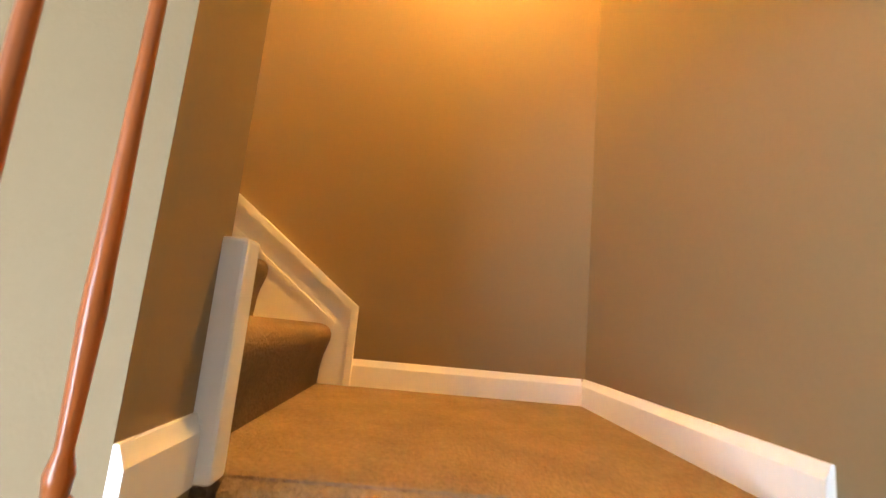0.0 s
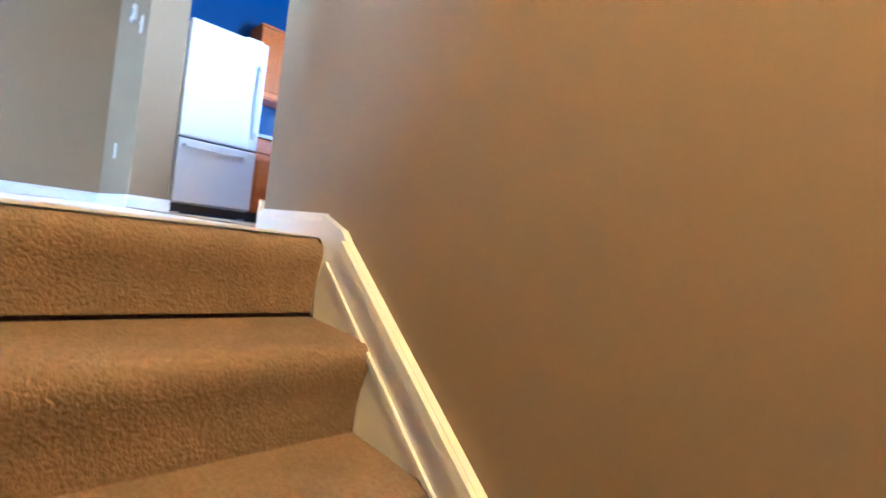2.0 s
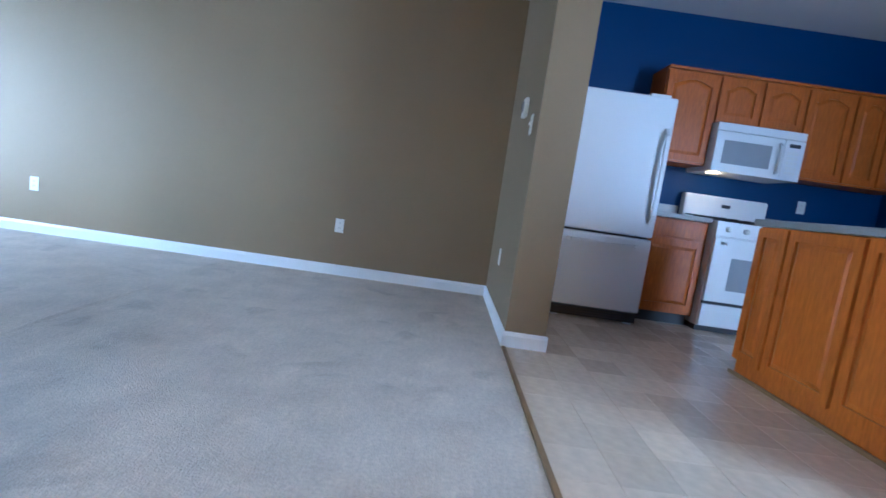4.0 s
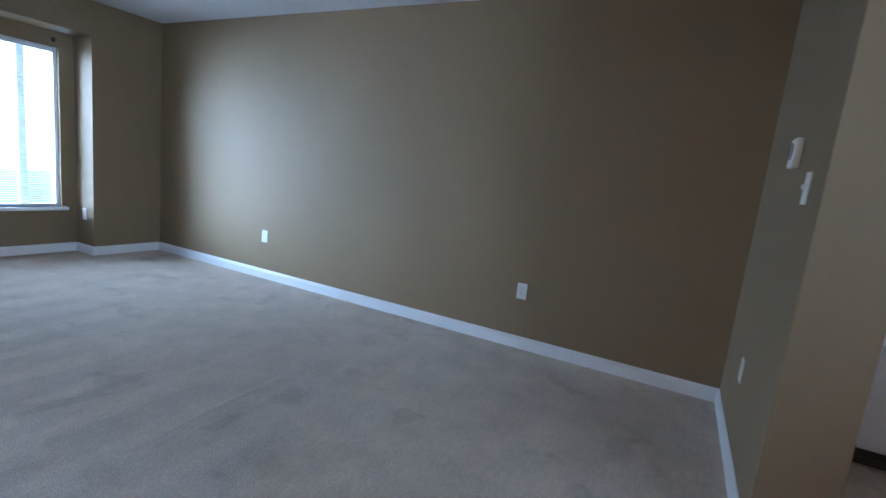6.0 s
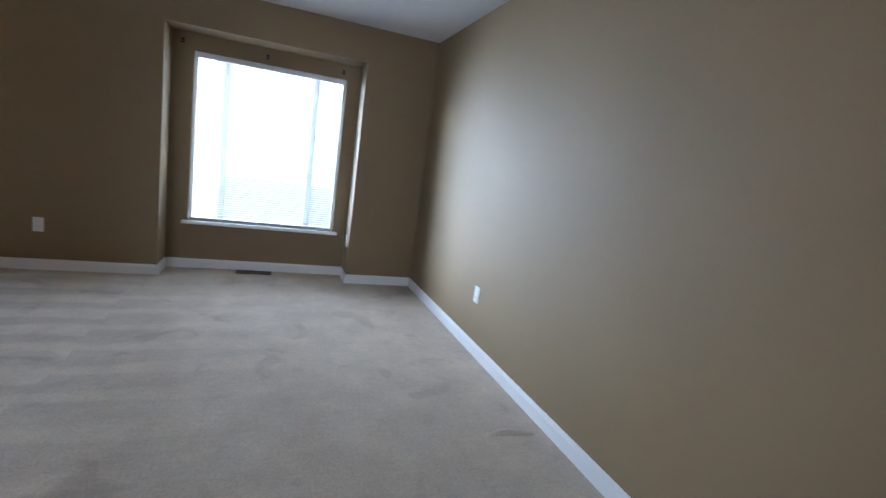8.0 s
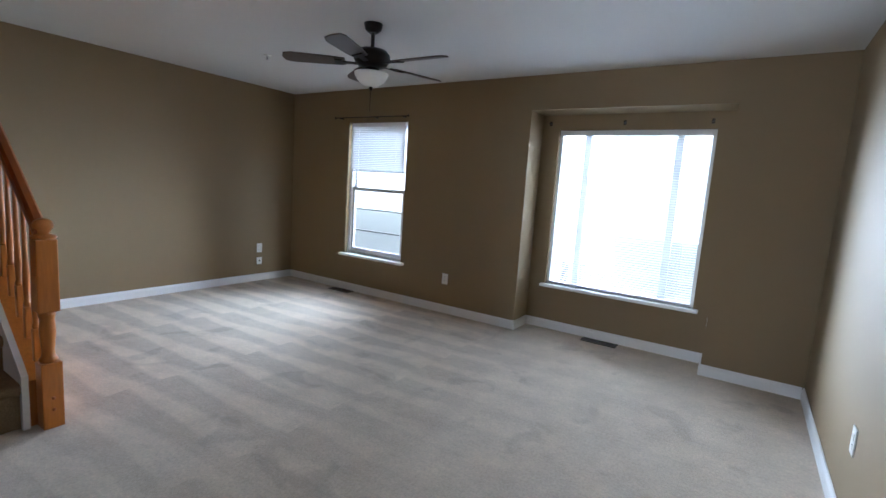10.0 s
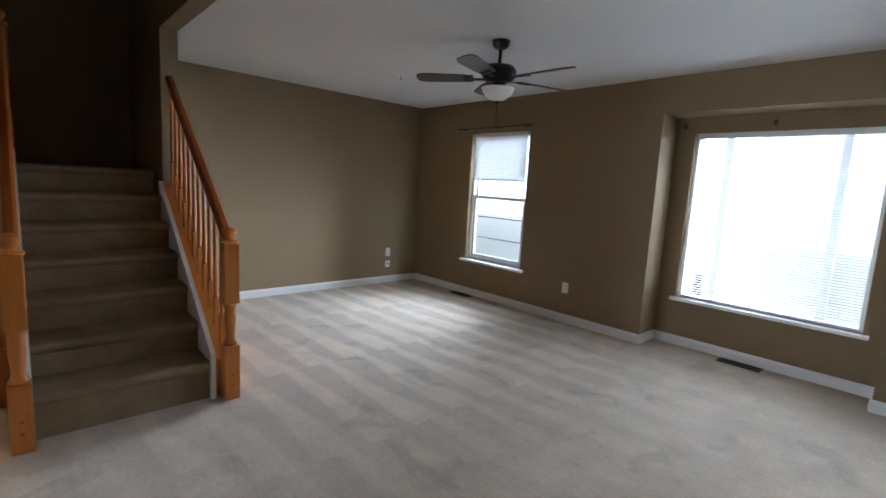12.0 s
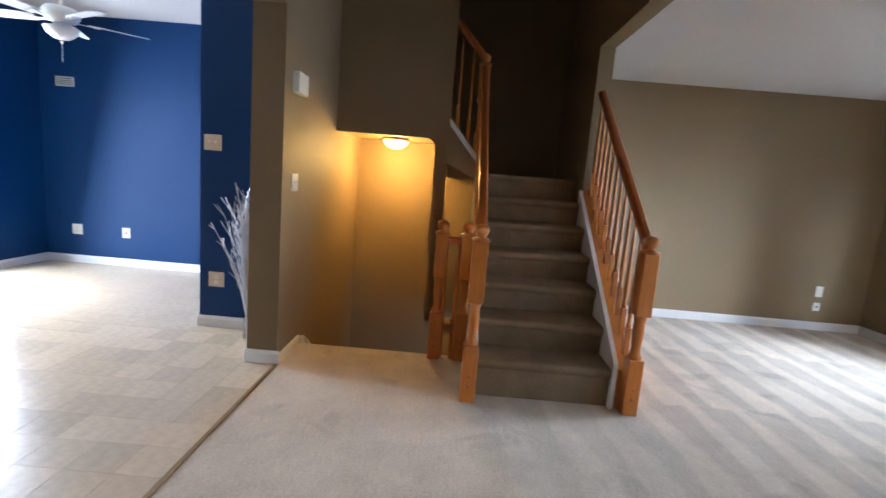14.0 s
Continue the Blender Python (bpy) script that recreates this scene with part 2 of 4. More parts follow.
def thing(name, label, category, at=(0, 0, 0), turn=0, group=""):
    ob = new(name)
    ob.matrix_world = pose(*at, 0, 0, turn)
    return tagged(ob, label, category, group)


def structure(name, bm, material, label, category):
    return tagged(new(name, mesh(name, bm, material)), label, category, kind="structure")


def smooth(ob, angle=50):
    """Round shading, but for edges sharper than the angle."""
    me = ob.data
    bm = bmesh.new()
    bm.from_mesh(me)
    for e in bm.edges:
        e.smooth = len(e.link_faces) == 2 and e.calc_face_angle(3.2) < radians(angle)
    for f in bm.faces:
        f.smooth = True
    bm.to_mesh(me)
    bm.free()
    return ob


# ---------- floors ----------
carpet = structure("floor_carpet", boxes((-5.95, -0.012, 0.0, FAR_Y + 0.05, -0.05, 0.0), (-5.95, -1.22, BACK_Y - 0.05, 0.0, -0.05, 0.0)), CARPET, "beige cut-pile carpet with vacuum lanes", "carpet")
structure("floor_subfloor", boxes((-5.95, 4.2, 0.02, 4.6, -0.28, -0.05), (-5.95, -1.22, -1.9, 0.02, -0.28, -0.05), (0.2, 4.2, -2.1, 0.02, -0.28, -0.05)), HALLWHITE, "white underside of the main floor", "floor")
vinyl = structure("floor_vinyl", boxes((0.012, 4.0, -2.0, 4.5, -0.05, -0.003)), GROUT, "cream tiled kitchen floor", "floor")
structure("trim_transition", boxes((-0.010, 0.012, 0.42, 2.615, -0.02, 0.008), bevel=0.003), TRANSITION, "brown wooden strip between carpet and tiles", "threshold")
structure("floor_lower", boxes((-4.2, 0.1, -1.9, 3.0, LOW_Z - 0.1, LOW_Z)), CARPET, "beige carpet of the lower hall", "carpet")



def carpet_ripple(a, b, width, height):
    """A low fold where the carpet has come loose, tapering out at both ends."""
    a, b = Vector((*a, 0)), Vector((*b, 0))
    d = (b - a).normalized()
    side = Vector((-d.y, d.x, 0))
    bm = bmesh.new()
    rows = []
    for k in range(13):
        f = k / 12
        swell = math.sin(math.pi * f) ** 0.7 if 0 < k < 12 else 0.02
        c = a.lerp(b, f) + side * 0.02 * math.sin(5 * f)
        rows.append([bm.verts.new(c + side * width * q * (0.4 + 0.6 * swell) + Vector((0, 0, height * swell * h - 0.001))) for q, h in ((-0.5, 0), (-0.3, 0.35), (-0.05, 0.95), (0.08, 0.9), (0.2, 0.4), (0.35, 0))])
    for p, q in zip(rows, rows[1:]):
        for k in range(5):
            bm.faces.new((p[k], p[k + 1], q[k + 1], q[k])).smooth = True
    return part("carpet_ripple", bm, CARPET, carpet)


carpet_ripple((-2.83, 3.64), (-2.86, 3.93), 0.09, 0.014)
carpet_ripple((-2.17, 3.28), (-2.20, 3.92), 0.08, 0.012)
carpet_ripple((-2.10, 1.75), (-2.16, 3.12), 0.07, 0.008)

# ---------- ceilings ----------
structure("ceiling_living", boxes((-5.95, -2.24, BACK_Y - 0.12, FAR_Y + 0.1, CEIL, CEIL + 0.2), (-2.24, 0.0, 0.67, FAR_Y + 0.1, CEIL, CEIL + 0.2)), CEILING, "white painted living room ceiling", "ceiling")
structure("ceiling_kitchen", boxes((0.2, 4.0, -2.1, 4.6, 2.68, 2.84)), CEILING, "white painted kitchen ceiling", "ceiling")
structure("ceiling_stairwell", boxes((-2.3, 0.2, -2.0, 0.7, 4.9, 5.0)), CEILING, "white ceiling high above the stairs", "ceiling")
structure("ceiling_landing", boxes((-0.98, 0.0, STAIR_BACK, -0.97, 1.64, 1.72)), TAUPE, "painted ceiling above the lower landing", "ceiling")

# ---------- walls ----------
structure("wall_far", boxes((-5.64, 0.0, FAR_Y, FAR_Y + 0.12, -0.05, CEIL)), TAUPE, "long taupe painted living room wall", "wall")
structure("wall_stub", boxes((0.0, 0.23, 2.63, 4.42, -0.05, 2.68)), TAUPE, "short taupe wall beside the kitchen", "wall")
structure("wall_header", boxes((0.0, 0.2, 0.403, 2.63, 2.22, 2.68)), TAUPE, "taupe header over the kitchen opening", "wall")
# second box is unseen, added to block sun above the kitchen header
structure("wall_stair", boxes((0.0, 0.2, STAIR_BACK, 0.403, LOW_Z, 4.9), (0.0, 0.2, 0.403, 0.67, 2.68, 4.9)), TAUPE, "taupe wall along the stairs", "wall")
W1 = (-0.655, 0.235, 0.46, 2.03)
W2 = (1.85, 3.18, 0.455, 1.96)
RY0, RY1, RTOP, RX = 1.68, 3.31, 2.10, -5.83
structure("wall_window", boxes(
    (-5.66, WIN_X, -1.785, W1[0], -0.05, CEIL), (-5.66, WIN_X, W1[1], RY0, -0.05, CEIL),
    (-5.66, WIN_X, W1[0], W1[1], -0.05, W1[2]), (-5.66, WIN_X, W1[0], W1[1], W1[3], CEIL),
    (-5.66, WIN_X, RY1, FAR_Y, -0.05, CEIL), (-5.66, WIN_X, RY0, RY1, RTOP, CEIL)), TAUPE, "taupe window wall with a boxed-out bay", "wall")
structure("wall_bay", boxes(
    (-5.95, RX, RY0, W2[0], -0.05, RTOP), (-5.95, RX, W2[1], RY1, -0.05, RTOP), (-5.95, RX, W2[0], W2[1], -0.05, W2[2]), (-5.95, RX, W2[0], W2[1], W2[3], RTOP),
    (-5.95, -5.66, RY0 - 0.1, RY0, -0.05, RTOP), (-5.95, -5.66, RY1, RY1 + 0.1, -0.05, RTOP), (-5.95, -5.66, RY0 - 0.1, RY1 + 0.1, RTOP, RTOP + 0.1)), TAUPE, "taupe boxed-out window bay", "wall")
structure("wall_back", boxes((-5.66, -2.24, BACK_Y - 0.12, BACK_Y, -0.05, CEIL)), TAUPE, "taupe back wall of the living room", "wall")
structure("wall_stairs_side", boxes((-2.24, -2.12, STAIR_BACK, -0.62, -0.05, 4.9), (-2.24, -2.12, -0.62, 0.67, CEIL, 4.9)), TAUPE, "taupe wall beside the upper stairs", "wall")
structure("wall_stairs_back", boxes((-4.2, 0.2, STAIR_BACK - 0.12, STAIR_BACK, LOW_Z, 4.9)), TAUPE, "taupe wall behind the landing", "wall")
structure("wall_stairwell_front", boxes((-2.12, 0.0, 0.55, 0.67, CEIL, 4.9)), TAUPE, "taupe wall high above the stairs", "wall")


def arch_wall():
    """The wall over the landing, its lower corner rounded into the pillar."""
    bm = bmesh.new()
    r, x1, z1 = 0.09, -0.87, 1.62
    arc = [(x1 + r - r * math.sin(a), z1 - r + r * math.cos(a)) for a in [math.pi / 2 * k / 6 for k in range(7)]]
    prism(bm, [(0.0, z1)] + arc + [(x1, -0.02), (-0.98, -0.018), (-0.98, 4.9), (0.0, 4.9)], "y", -0.97, -0.85)
    prism(bm, [(-1.23, 1.30), (-0.98, 1.42), (-0.98, 1.74), (-1.23, 1.45)], "y", -0.97, -0.85)
    return bm


structure("wall_landing_header", arch_wall(), TAUPE, "taupe wall with a rounded opening over the landing", "wall")
structure("wall_flight_side", boxes((-1.15, -0.965, -1.0, 0.0, LOW_Z, -0.02)), TAUPE, "half wall beside the lower stairs", "wall")
structure("wall_kitchen", boxes((0.23, 4.0, 4.42, 4.54, -0.05, 2.68)), BLUE, "deep blue painted kitchen wall", "wall")
structure("wall_dining_side", boxes((3.52, 3.64, 0.15, 4.42, -0.05, 2.68), (3.52, 3.64, -1.99, -1.15, -0.05, 2.68), (3.52, 3.64, -1.15, 0.15, 2.1, 2.68)), BLUE, "deep blue dining wall with a glass door", "wall")
structure("wall_dining_back", boxes((0.83, 3.64, -1.99, -1.87, -0.05, 2.68)), BLUE, "blue painted dining room wall", "wall")
structure("wall_closet", boxes((0.2, 0.83, -1.87, -0.18, -0.05, 2.68)), BLUE, "dark blue wall projection with switches", "wall")
structure("wall_lower", boxes((-4.2, 0.2, 2.6, 2.72, LOW_Z, -0.28), (-4.32, -4.2, -1.9, 2.72, LOW_Z, -0.02), (0.1, 0.2, 0.02, 2.6, LOW_Z, -0.28)), HALLWHITE, "white walls of the lower hall", "wall")


# ---------- baseboards ----------
def baseboard(name, a, b, inward, z=0.0, h=0.088):
    """A moulded board from a to b; inward is the way the room lies."""
    n = Vector((inward[0], inward[1], 0))
    bm = bmesh.new()
    prof = [(0, 0), (0.014, 0), (0.014, h - 0.022), (0.010, h - 0.012), (0.006, h), (0, h)]
    ra = [bm.verts.new(Vector((a[0], a[1], z + q)) + n * p) for p, q in prof]
    rb = [bm.verts.new(Vector((b[0], b[1], z + q)) + n * p) for p, q in prof]
    for i in range(len(prof)):
        bm.faces.new((ra[i], ra[(i + 1) % 6], rb[(i + 1) % 6], rb[i]))
    bm.faces.new(ra)
    bm.faces.new(list(reversed(rb)))
    return structure("baseboard_" + name, bm, WHITE, "white painted moulded baseboard", "baseboard")


baseboard("far", (WIN_X, FAR_Y), (0.0, FAR_Y), (0, -1))
baseboard("stub_side", (0.0, 2.63), (0.0, FAR_Y - 0.014), (-1, 0))
baseboard("stub_end", (-0.014, 2.63), (0.244, 2.63), (0, -1))
baseboard("window_a", (WIN_X, BACK_Y), (WIN_X, RY0), (1, 0))
baseboard("bay_a", (RX, RY0), (WIN_X + 0.014, RY0), (0, 1))
baseboard("bay_b", (RX, RY0 + 0.014), (RX, RY1 - 0.014), (1, 0))
baseboard("bay_c", (RX, RY1), (WIN_X + 0.014, RY1), (0, -1))
baseboard("window_b", (WIN_X, RY1), (WIN_X, FAR_Y - 0.014), (1, 0))
baseboard("back", (WIN_X + 0.014, BACK_Y), (-2.24, BACK_Y), (0, 1))
baseboard("stairs_side", (-2.24, BACK_Y + 0.014), (-2.24, -0.62), (-1, 0))
baseboard("pillar_end", (-0.014, 0.403), (0.214, 0.403), (0, 1))
baseboard("pillar_side", (0.0, 0.0), (0.0, 0.403), (-1, 0), 0.0, 0.062)
baseboard("pillar_kitchen", (0.2, -0.166), (0.2, 0.403), (1, 0))
baseboard("closet", (0.2, -0.18), (0.844, -0.18), (0, 1))
baseboard("closet_side", (0.83, -1.87), (0.83, -0.18), (1, 0))
baseboard("dining", (0.83, -1.87), (3.52, -1.87), (0, 1))
baseboard("dining_side", (3.52, -1.87), (3.52, -1.2), (-1, 0))
baseboard("landing_wall", (0.0, STAIR_BACK + 0.014), (0.0, -1.06), (-1, 0), LAND_Z)
baseboard("landing_back", (-0.98, STAIR_BACK), (0.0, STAIR_BACK), (0, 1), LAND_Z)
baseboard("half_wall_end", (-1.15, -1.0), (-0.993, -1.0), (0, -1), LAND_Z)

# ---------- lower stairs ----------
def step_outline(y0, z0, n, rise, run, back, floor):
    """Side view of a carpeted flight: rounded nosings, from the top edge at (y0, z0) down n risers."""
    pts = []
    for k in range(n):
        y, z = y0 - k * run, z0 - k * rise
        pts += [(y + 0.0, z) if k == 0 else (y + 0.04, z), (y + 0.012, z - 0.001), (y - 0.008, z - 0.006), (y - 0.021, z - 0.017), (y - 0.028, z - 0.033), (y - 0.027, z - 0.052), (y - 0.020, z - 0.075), (y - 0.010, z - 0.105), (y - 0.003, z - 0.14), (y, z - rise + 0.012), (y, z - rise + 0.002)]
    return pts


def lower_flight():
    bm = bmesh.new()
    pts = step_outline(0.0, 0.0, 5, RISE, RUN, 0, 0)
    pts += [(-4 * RUN, LAND_Z), (-4 * RUN, LAND_Z - 0.2), (0.0, -0.3)]
    prism(bm, pts, "x", -0.93, -0.018)
    return bm


lower = thing("lower_staircase", "beige carpeted stairs climbing from the landing", "stairs")
smooth(part("steps", lower_flight(), SHADECARPET, lower))


def skirt(bm, x0, x1):
    prism(bm, [(-0.122, 0.002), (-1.06, -0.720), (-1.06, LAND_Z), (-0.9, LAND_Z), (-0.02, -0.25), (0.0, -0.02), (0.0, 0.058), (-0.098, 0.024)], "x", x0, x1)
    return bm


part("skirt_board", skirt(bmesh.new(), -0.018, 0.0), WHITE, lower, "white painted sloping skirt board")
bmk = bmesh.new()
for a, b in (((-0.022, -0.118, -0.004), (-0.022, -1.058, -0.728)),):
    bar(bmk, a, b, [(-0.008, -0.018), (0.008, -0.018), (0.008, 0.006), (-0.008, 0.006)])
part("skirt_moulding", bmk, WHITE, lower)
bmk = bmesh.new()
bar(bmk, (-0.020, -0.05, -0.06), (-0.020, -0.99, -0.79), [(-0.005, -0.006), (0.005, -0.006), (0.005, 0.006), (-0.005, 0.006)])
part("skirt_bead", bmk, WHITE, lower)
part("end_moulding", boxes((-0.03, -0.018, -1.066, -1.040, LAND_Z, -0.722), bevel=0.003), WHITE, lower)
part("inner_skirt_board", prism(bmesh.new(), [(-0.03, -0.03), (-0.99, -0.70), (-0.99, LAND_Z), (-0.9, LAND_Z), (-0.02, -0.25)], "x", -0.965, -0.93), WHITE, lower, "white painted inner skirt board")
part("skirt_end_block", boxes((-0.992, -0.944, -1.035, -0.991, LAND_Z, -0.665), bevel=0.006), WHITE, lower, "white painted end block")
part("landing", boxes((-0.93, 0.0, STAIR_BACK, -0.93, LAND_Z - 0.2, LAND_Z), bevel=0.012), SHADECARPET, lower, "carpeted landing")

entry = thing("entry_staircase", "beige carpeted stairs rising from the lower hall", "stairs")
bm = bmesh.new()
pts = [(x, z) for x, z in step_outline(-0.93, LAND_Z - 0.003, 9, RISE, RUN, 0, 0)]
pts += [(-0.93 - 9 * RUN, LOW_Z), (-0.93, LOW_Z)]
prism(bm, pts, "y", STAIR_BACK, -1.03)
smooth(part("steps", bm, SHADECARPET, entry))
bm = bmesh.new()
prism(bm, [(-1.19, LAND_Z - 0.10), (-1.19, LOW_Z), (-3.0, LOW_Z), (-3.0, LOW_Z + 0.22)], "y", -1.03, -0.985)
part("stringer", bm, WHITE, entry, "white painted stringer")


# ---------- turned posts and rails ----------
BAL = [(0.012, 0.0), (0.012, 0.02), (0.009, 0.04), (0.014, 0.10), (0.016, 0.18), (0.012, 0.34), (0.0095, 0.62), (0.009, 0.80)]


def newel(name, at, label, height=1.06, low=0.0):
    """A square oak post with turned neck and ball cap."""
    t = thing(name, label, "newel post", at)
    w = 0.044
    part("base_block", boxes((-w, w, -w, w, low, 0.34), bevel=0.006), OAK, t)
    bm = bmesh.new()
    lathe(bm, [(0.036, 0.34), (0.040, 0.355), (0.030, 0.37), (0.026, 0.40), (0.034, 0.50), (0.030, 0.56), (0.036, 0.58), (0.036, 0.60)])
    part("turning", bm, OAK, t)
    part("top_block", boxes((-w, w, -w, w, 0.60, height - 0.10), bevel=0.006), OAK, t)
    bm = bmesh.new()
    lathe(bm, [(0.050, height - 0.10), (0.054, height - 0.092), (0.050, height - 0.082), (0.024, height - 0.074), (0.026, height - 0.066), (0.040, height - 0.045), (0.043, height - 0.03), (0.036, height - 0.012), (0.015, height)])
    part("cap", bm, OAK, t)
    for dz in (0.10, 0.16):
        part("bolt_plug", lathe(bmesh.new(), [(0.008, 0), (0.008, 0.004), (0.002, 0.006)], (0, 0, 0)), OAKRAIL, t).matrix_local = pose(0, w, dz, -90, 0, 0)
    return t


RAIL = [(-0.026, -0.022), (0.026, -0.022), (0.030, 0.0), (0.027, 0.018), (0.014, 0.030), (-0.014, 0.030), (-0.027, 0.018), (-0.030, 0.0)]


def balustrade(name, label, a, b, base_a, base_b, n, slim=1.0, wood=None):
    """A handrail from a to b on n turned balusters that stand on the line from base_a to base_b."""
    t = thing(name, label, "railing")
    bm = bmesh.new()
    bar(bm, a, b, RAIL)
    part("handrail", bm, OAKRAIL, t)
    a, b, ba, bb = Vector(a), Vector(b), Vector(base_a), Vector(base_b)
    for k in range(n):
        f = (k + 0.6) / n
        top, foot = a.lerp(b, f), ba.lerp(bb, f)
        h = top.z - 0.02 - foot.z
        bm = bmesh.new()
        w = 0.017 * slim
        box(bm, -w, w, -w, w, 0.0, 0.24 * h, bevel=0.003, seg=1)
        lathe(bm, [(q * slim, z * h) for q, z in ((0.015, 0.24), (0.018, 0.26), (0.011, 0.28), (0.016, 0.40), (0.012, 0.60), (0.009, 0.94), (0.009, 1.0))], seg=10)
        part("baluster", bm, wood or OAK, t).location = foot
    return t


# ---------- upper stairs ----------
UP0 = 0.60
N_UP, FIRST, URUN, URISE = 7, 0.24, 0.236, 0.187
UTOP = FIRST + (N_UP - 1) * URISE
upper = thing("upper_staircase", "grey-beige carpeted stairs climbing to the upper floor", "stairs")
bm = bmesh.new()
pts = []
for k in range(N_UP):
    y, z = UP0 - k * URUN, FIRST + k * URISE
    pts += [(y, 0.004 if k == 0 else z - URISE + 0.004), (y + 0.004, z - 0.060), (y + 0.024, z - 0.045), (y + 0.030, z - 0.022), (y + 0.020, z - 0.004), (y, z)]
pts += [(STAIR_BACK, UTOP), (STAIR_BACK, UTOP - 0.12), (-0.95, UTOP - 0.22), (UP0 - 0.35, 0.004)]
prism(bm, pts, "x", -2.09, -1.285)
smooth(part("steps", bm, SHADECARPET, upper))
# the thin last box is added to block dome light over the steps
part("turn_steps_light_stop", boxes((-1.285, -0.98, STAIR_BACK, -0.97, 1.30, UTOP), (-1.24, -0.98, STAIR_BACK, -0.97, UTOP, UTOP + RISE), (-1.02, -0.98, STAIR_BACK, -0.97, UTOP + RISE, UTOP + 2 * RISE)), SHADECARPET, upper)
SL = URISE / URUN
for x0, x1, ye in ((-1.285, -1.262, -0.84), (-2.118, -2.09, -0.62)):
    part("skirt_board", prism(bmesh.new(), [(UP0 + 0.035, 0.004), (UP0 + 0.035, 0.28), (UP0 - 0.02, 0.33), (ye, 0.33 + SL * (UP0 - 0.02 - ye)), (ye, 1.05), (UP0 - 0.40, 0.004)], "x", x0, x1), WHITE, upper, "white painted skirt board")
part("stringer", prism(bmesh.new(), [(UP0, 0.004), (UP0 - 0.02, 0.24), (-0.84, 0.24 + SL * (UP0 + 0.82)), (-0.84, 0.98), (UP0 - 0.30, 0.004)], "x", -1.262, -1.235), WHITE, upper, "white painted stringer")
part("wall_cap", prism(bmesh.new(), [(-1.23, 1.452), (-0.98, 1.742), (-0.98, 1.80), (-1.23, 1.51)], "y", -0.985, -0.835), WHITE, upper, "white sloping cap board")

newel("newel_post", (-1.24, 0.665, 0), "golden oak newel post at the foot of the stairs", 1.05)
newel("newel_post", (-2.195, 0.655, 0), "golden oak newel post beside the living room carpet", 1.06)
newel("newel_post", (-1.01, 0.045, 0), "golden oak newel post at the stairwell edge", 1.0, -0.05)
newel("newel_post", (-1.19, 0.045, 0), "golden oak newel post against the stair stringer", 1.0)
newel("newel_post", (-1.24, -0.90, UTOP), "dark oak newel post on the upper turn", 1.0)
balustrade("stair_railing", "sloping golden oak railing with turned balusters", (-2.185, 0.66, 0.99), (-2.175, -0.60, 2.05), (-2.185, 0.60, 0.26), (-2.175, -0.61, 1.28), 11)
balustrade("stair_railing", "sloping oak railing facing the stairwell", (-1.245, 0.66, 0.95), (-1.245, -0.87, 2.24), (-1.245, 0.60, 0.24), (-1.245, -0.84, 1.46), 12)
balustrade("guard_railing", "short golden oak guard railing at the stairwell", (-1.02, 0.045, 0.86), (-1.18, 0.045, 0.86), (-1.0, 0.045, 0.0), (-1.17, 0.045, 0.0), 2)
balustrade("upper_railing", "dark oak railing on the upper flight", (-1.22, -0.91, 2.34), (-0.985, -0.91, 2.60), (-1.20, -0.91, 1.53), (-1.0, -0.91, 1.77), 2)
balustrade("entry_railing", "oak railing beside the entry stairs", (-1.155, -1.005, LAND_Z + 0.82), (-2.9, -1.005, LAND_Z - 0.66), (-1.15, -1.005, LAND_Z - 0.09), (-2.95, -1.005, LOW_Z + 0.26), 15, 0.62, OAKRAIL)


def stringer_wall():
    bm = bmesh.new()
    prism(bm, [(0.60, 0.0), (0.60, 0.24), (-0.615, 1.285), (-0.615, 0.0)], "x", -2.215, -2.12)
    return bm


part("outer_stringer", stringer_wall(), OAK, upper, "golden oak outer stringer")


# ---------- windows ----------
def sash_window():
    t = tagged(new("window_1"), "white double-hung window with a half-drawn blind", "window", kind="structure")
    y0, y1, z0, z1 = W1
    x = -5.60
    part("window_frame", boxes((x - 0.05, x + 0.03, y0, y0 + 0.035, z0, z1), (x - 0.05, x + 0.03, y1 - 0.035, y1, z0, z1), (x - 0.05, x + 0.03, y0 + 0.035, y1 - 0.035, z1 - 0.035, z1), (x - 0.05, x + 0.03, y0 + 0.035, y1 - 0.035, z0, z0 + 0.03)), WHITE, t)
    zm = z0 + 0.79
    for name, xa, za, zb in (("lower_sash", x, z0 + 0.03, zm + 0.02), ("upper_sash", x - 0.035, zm - 0.02, z1 - 0.035)):
        s = part(name, boxes((xa - 0.015, xa + 0.015, y0 + 0.035, y0 + 0.075, za, zb), (xa - 0.015, xa + 0.015, y1 - 0.075, y1 - 0.035, za, zb), (xa - 0.015, xa + 0.015, y0 + 0.075, y1 - 0.075, za, za + 0.04), (xa - 0.015, xa + 0.015, y0 + 0.075, y1 - 0.075, zb - 0.04, zb)), WHITE, t)
        p = part("pane", boxes((xa - 0.003, xa + 0.003, y0 + 0.075, y1 - 0.075, za + 0.04, zb - 0.04)), GLASS, s)
        p.visible_shadow = False
        for k in (1, 2):
            zz = za + (zb - za) * k / 3
            part("muntin", boxes((xa - 0.012, xa - 0.004, y0 + 0.075, y1 - 0.075, zz - 0.007, zz + 0.007)), WHITE, s)
    part("window_sill", boxes((-5.66, -5.455, y0 - 0.05, y1 + 0.05, z0 - 0.03, z0), bevel=0.006), WHITE, t)


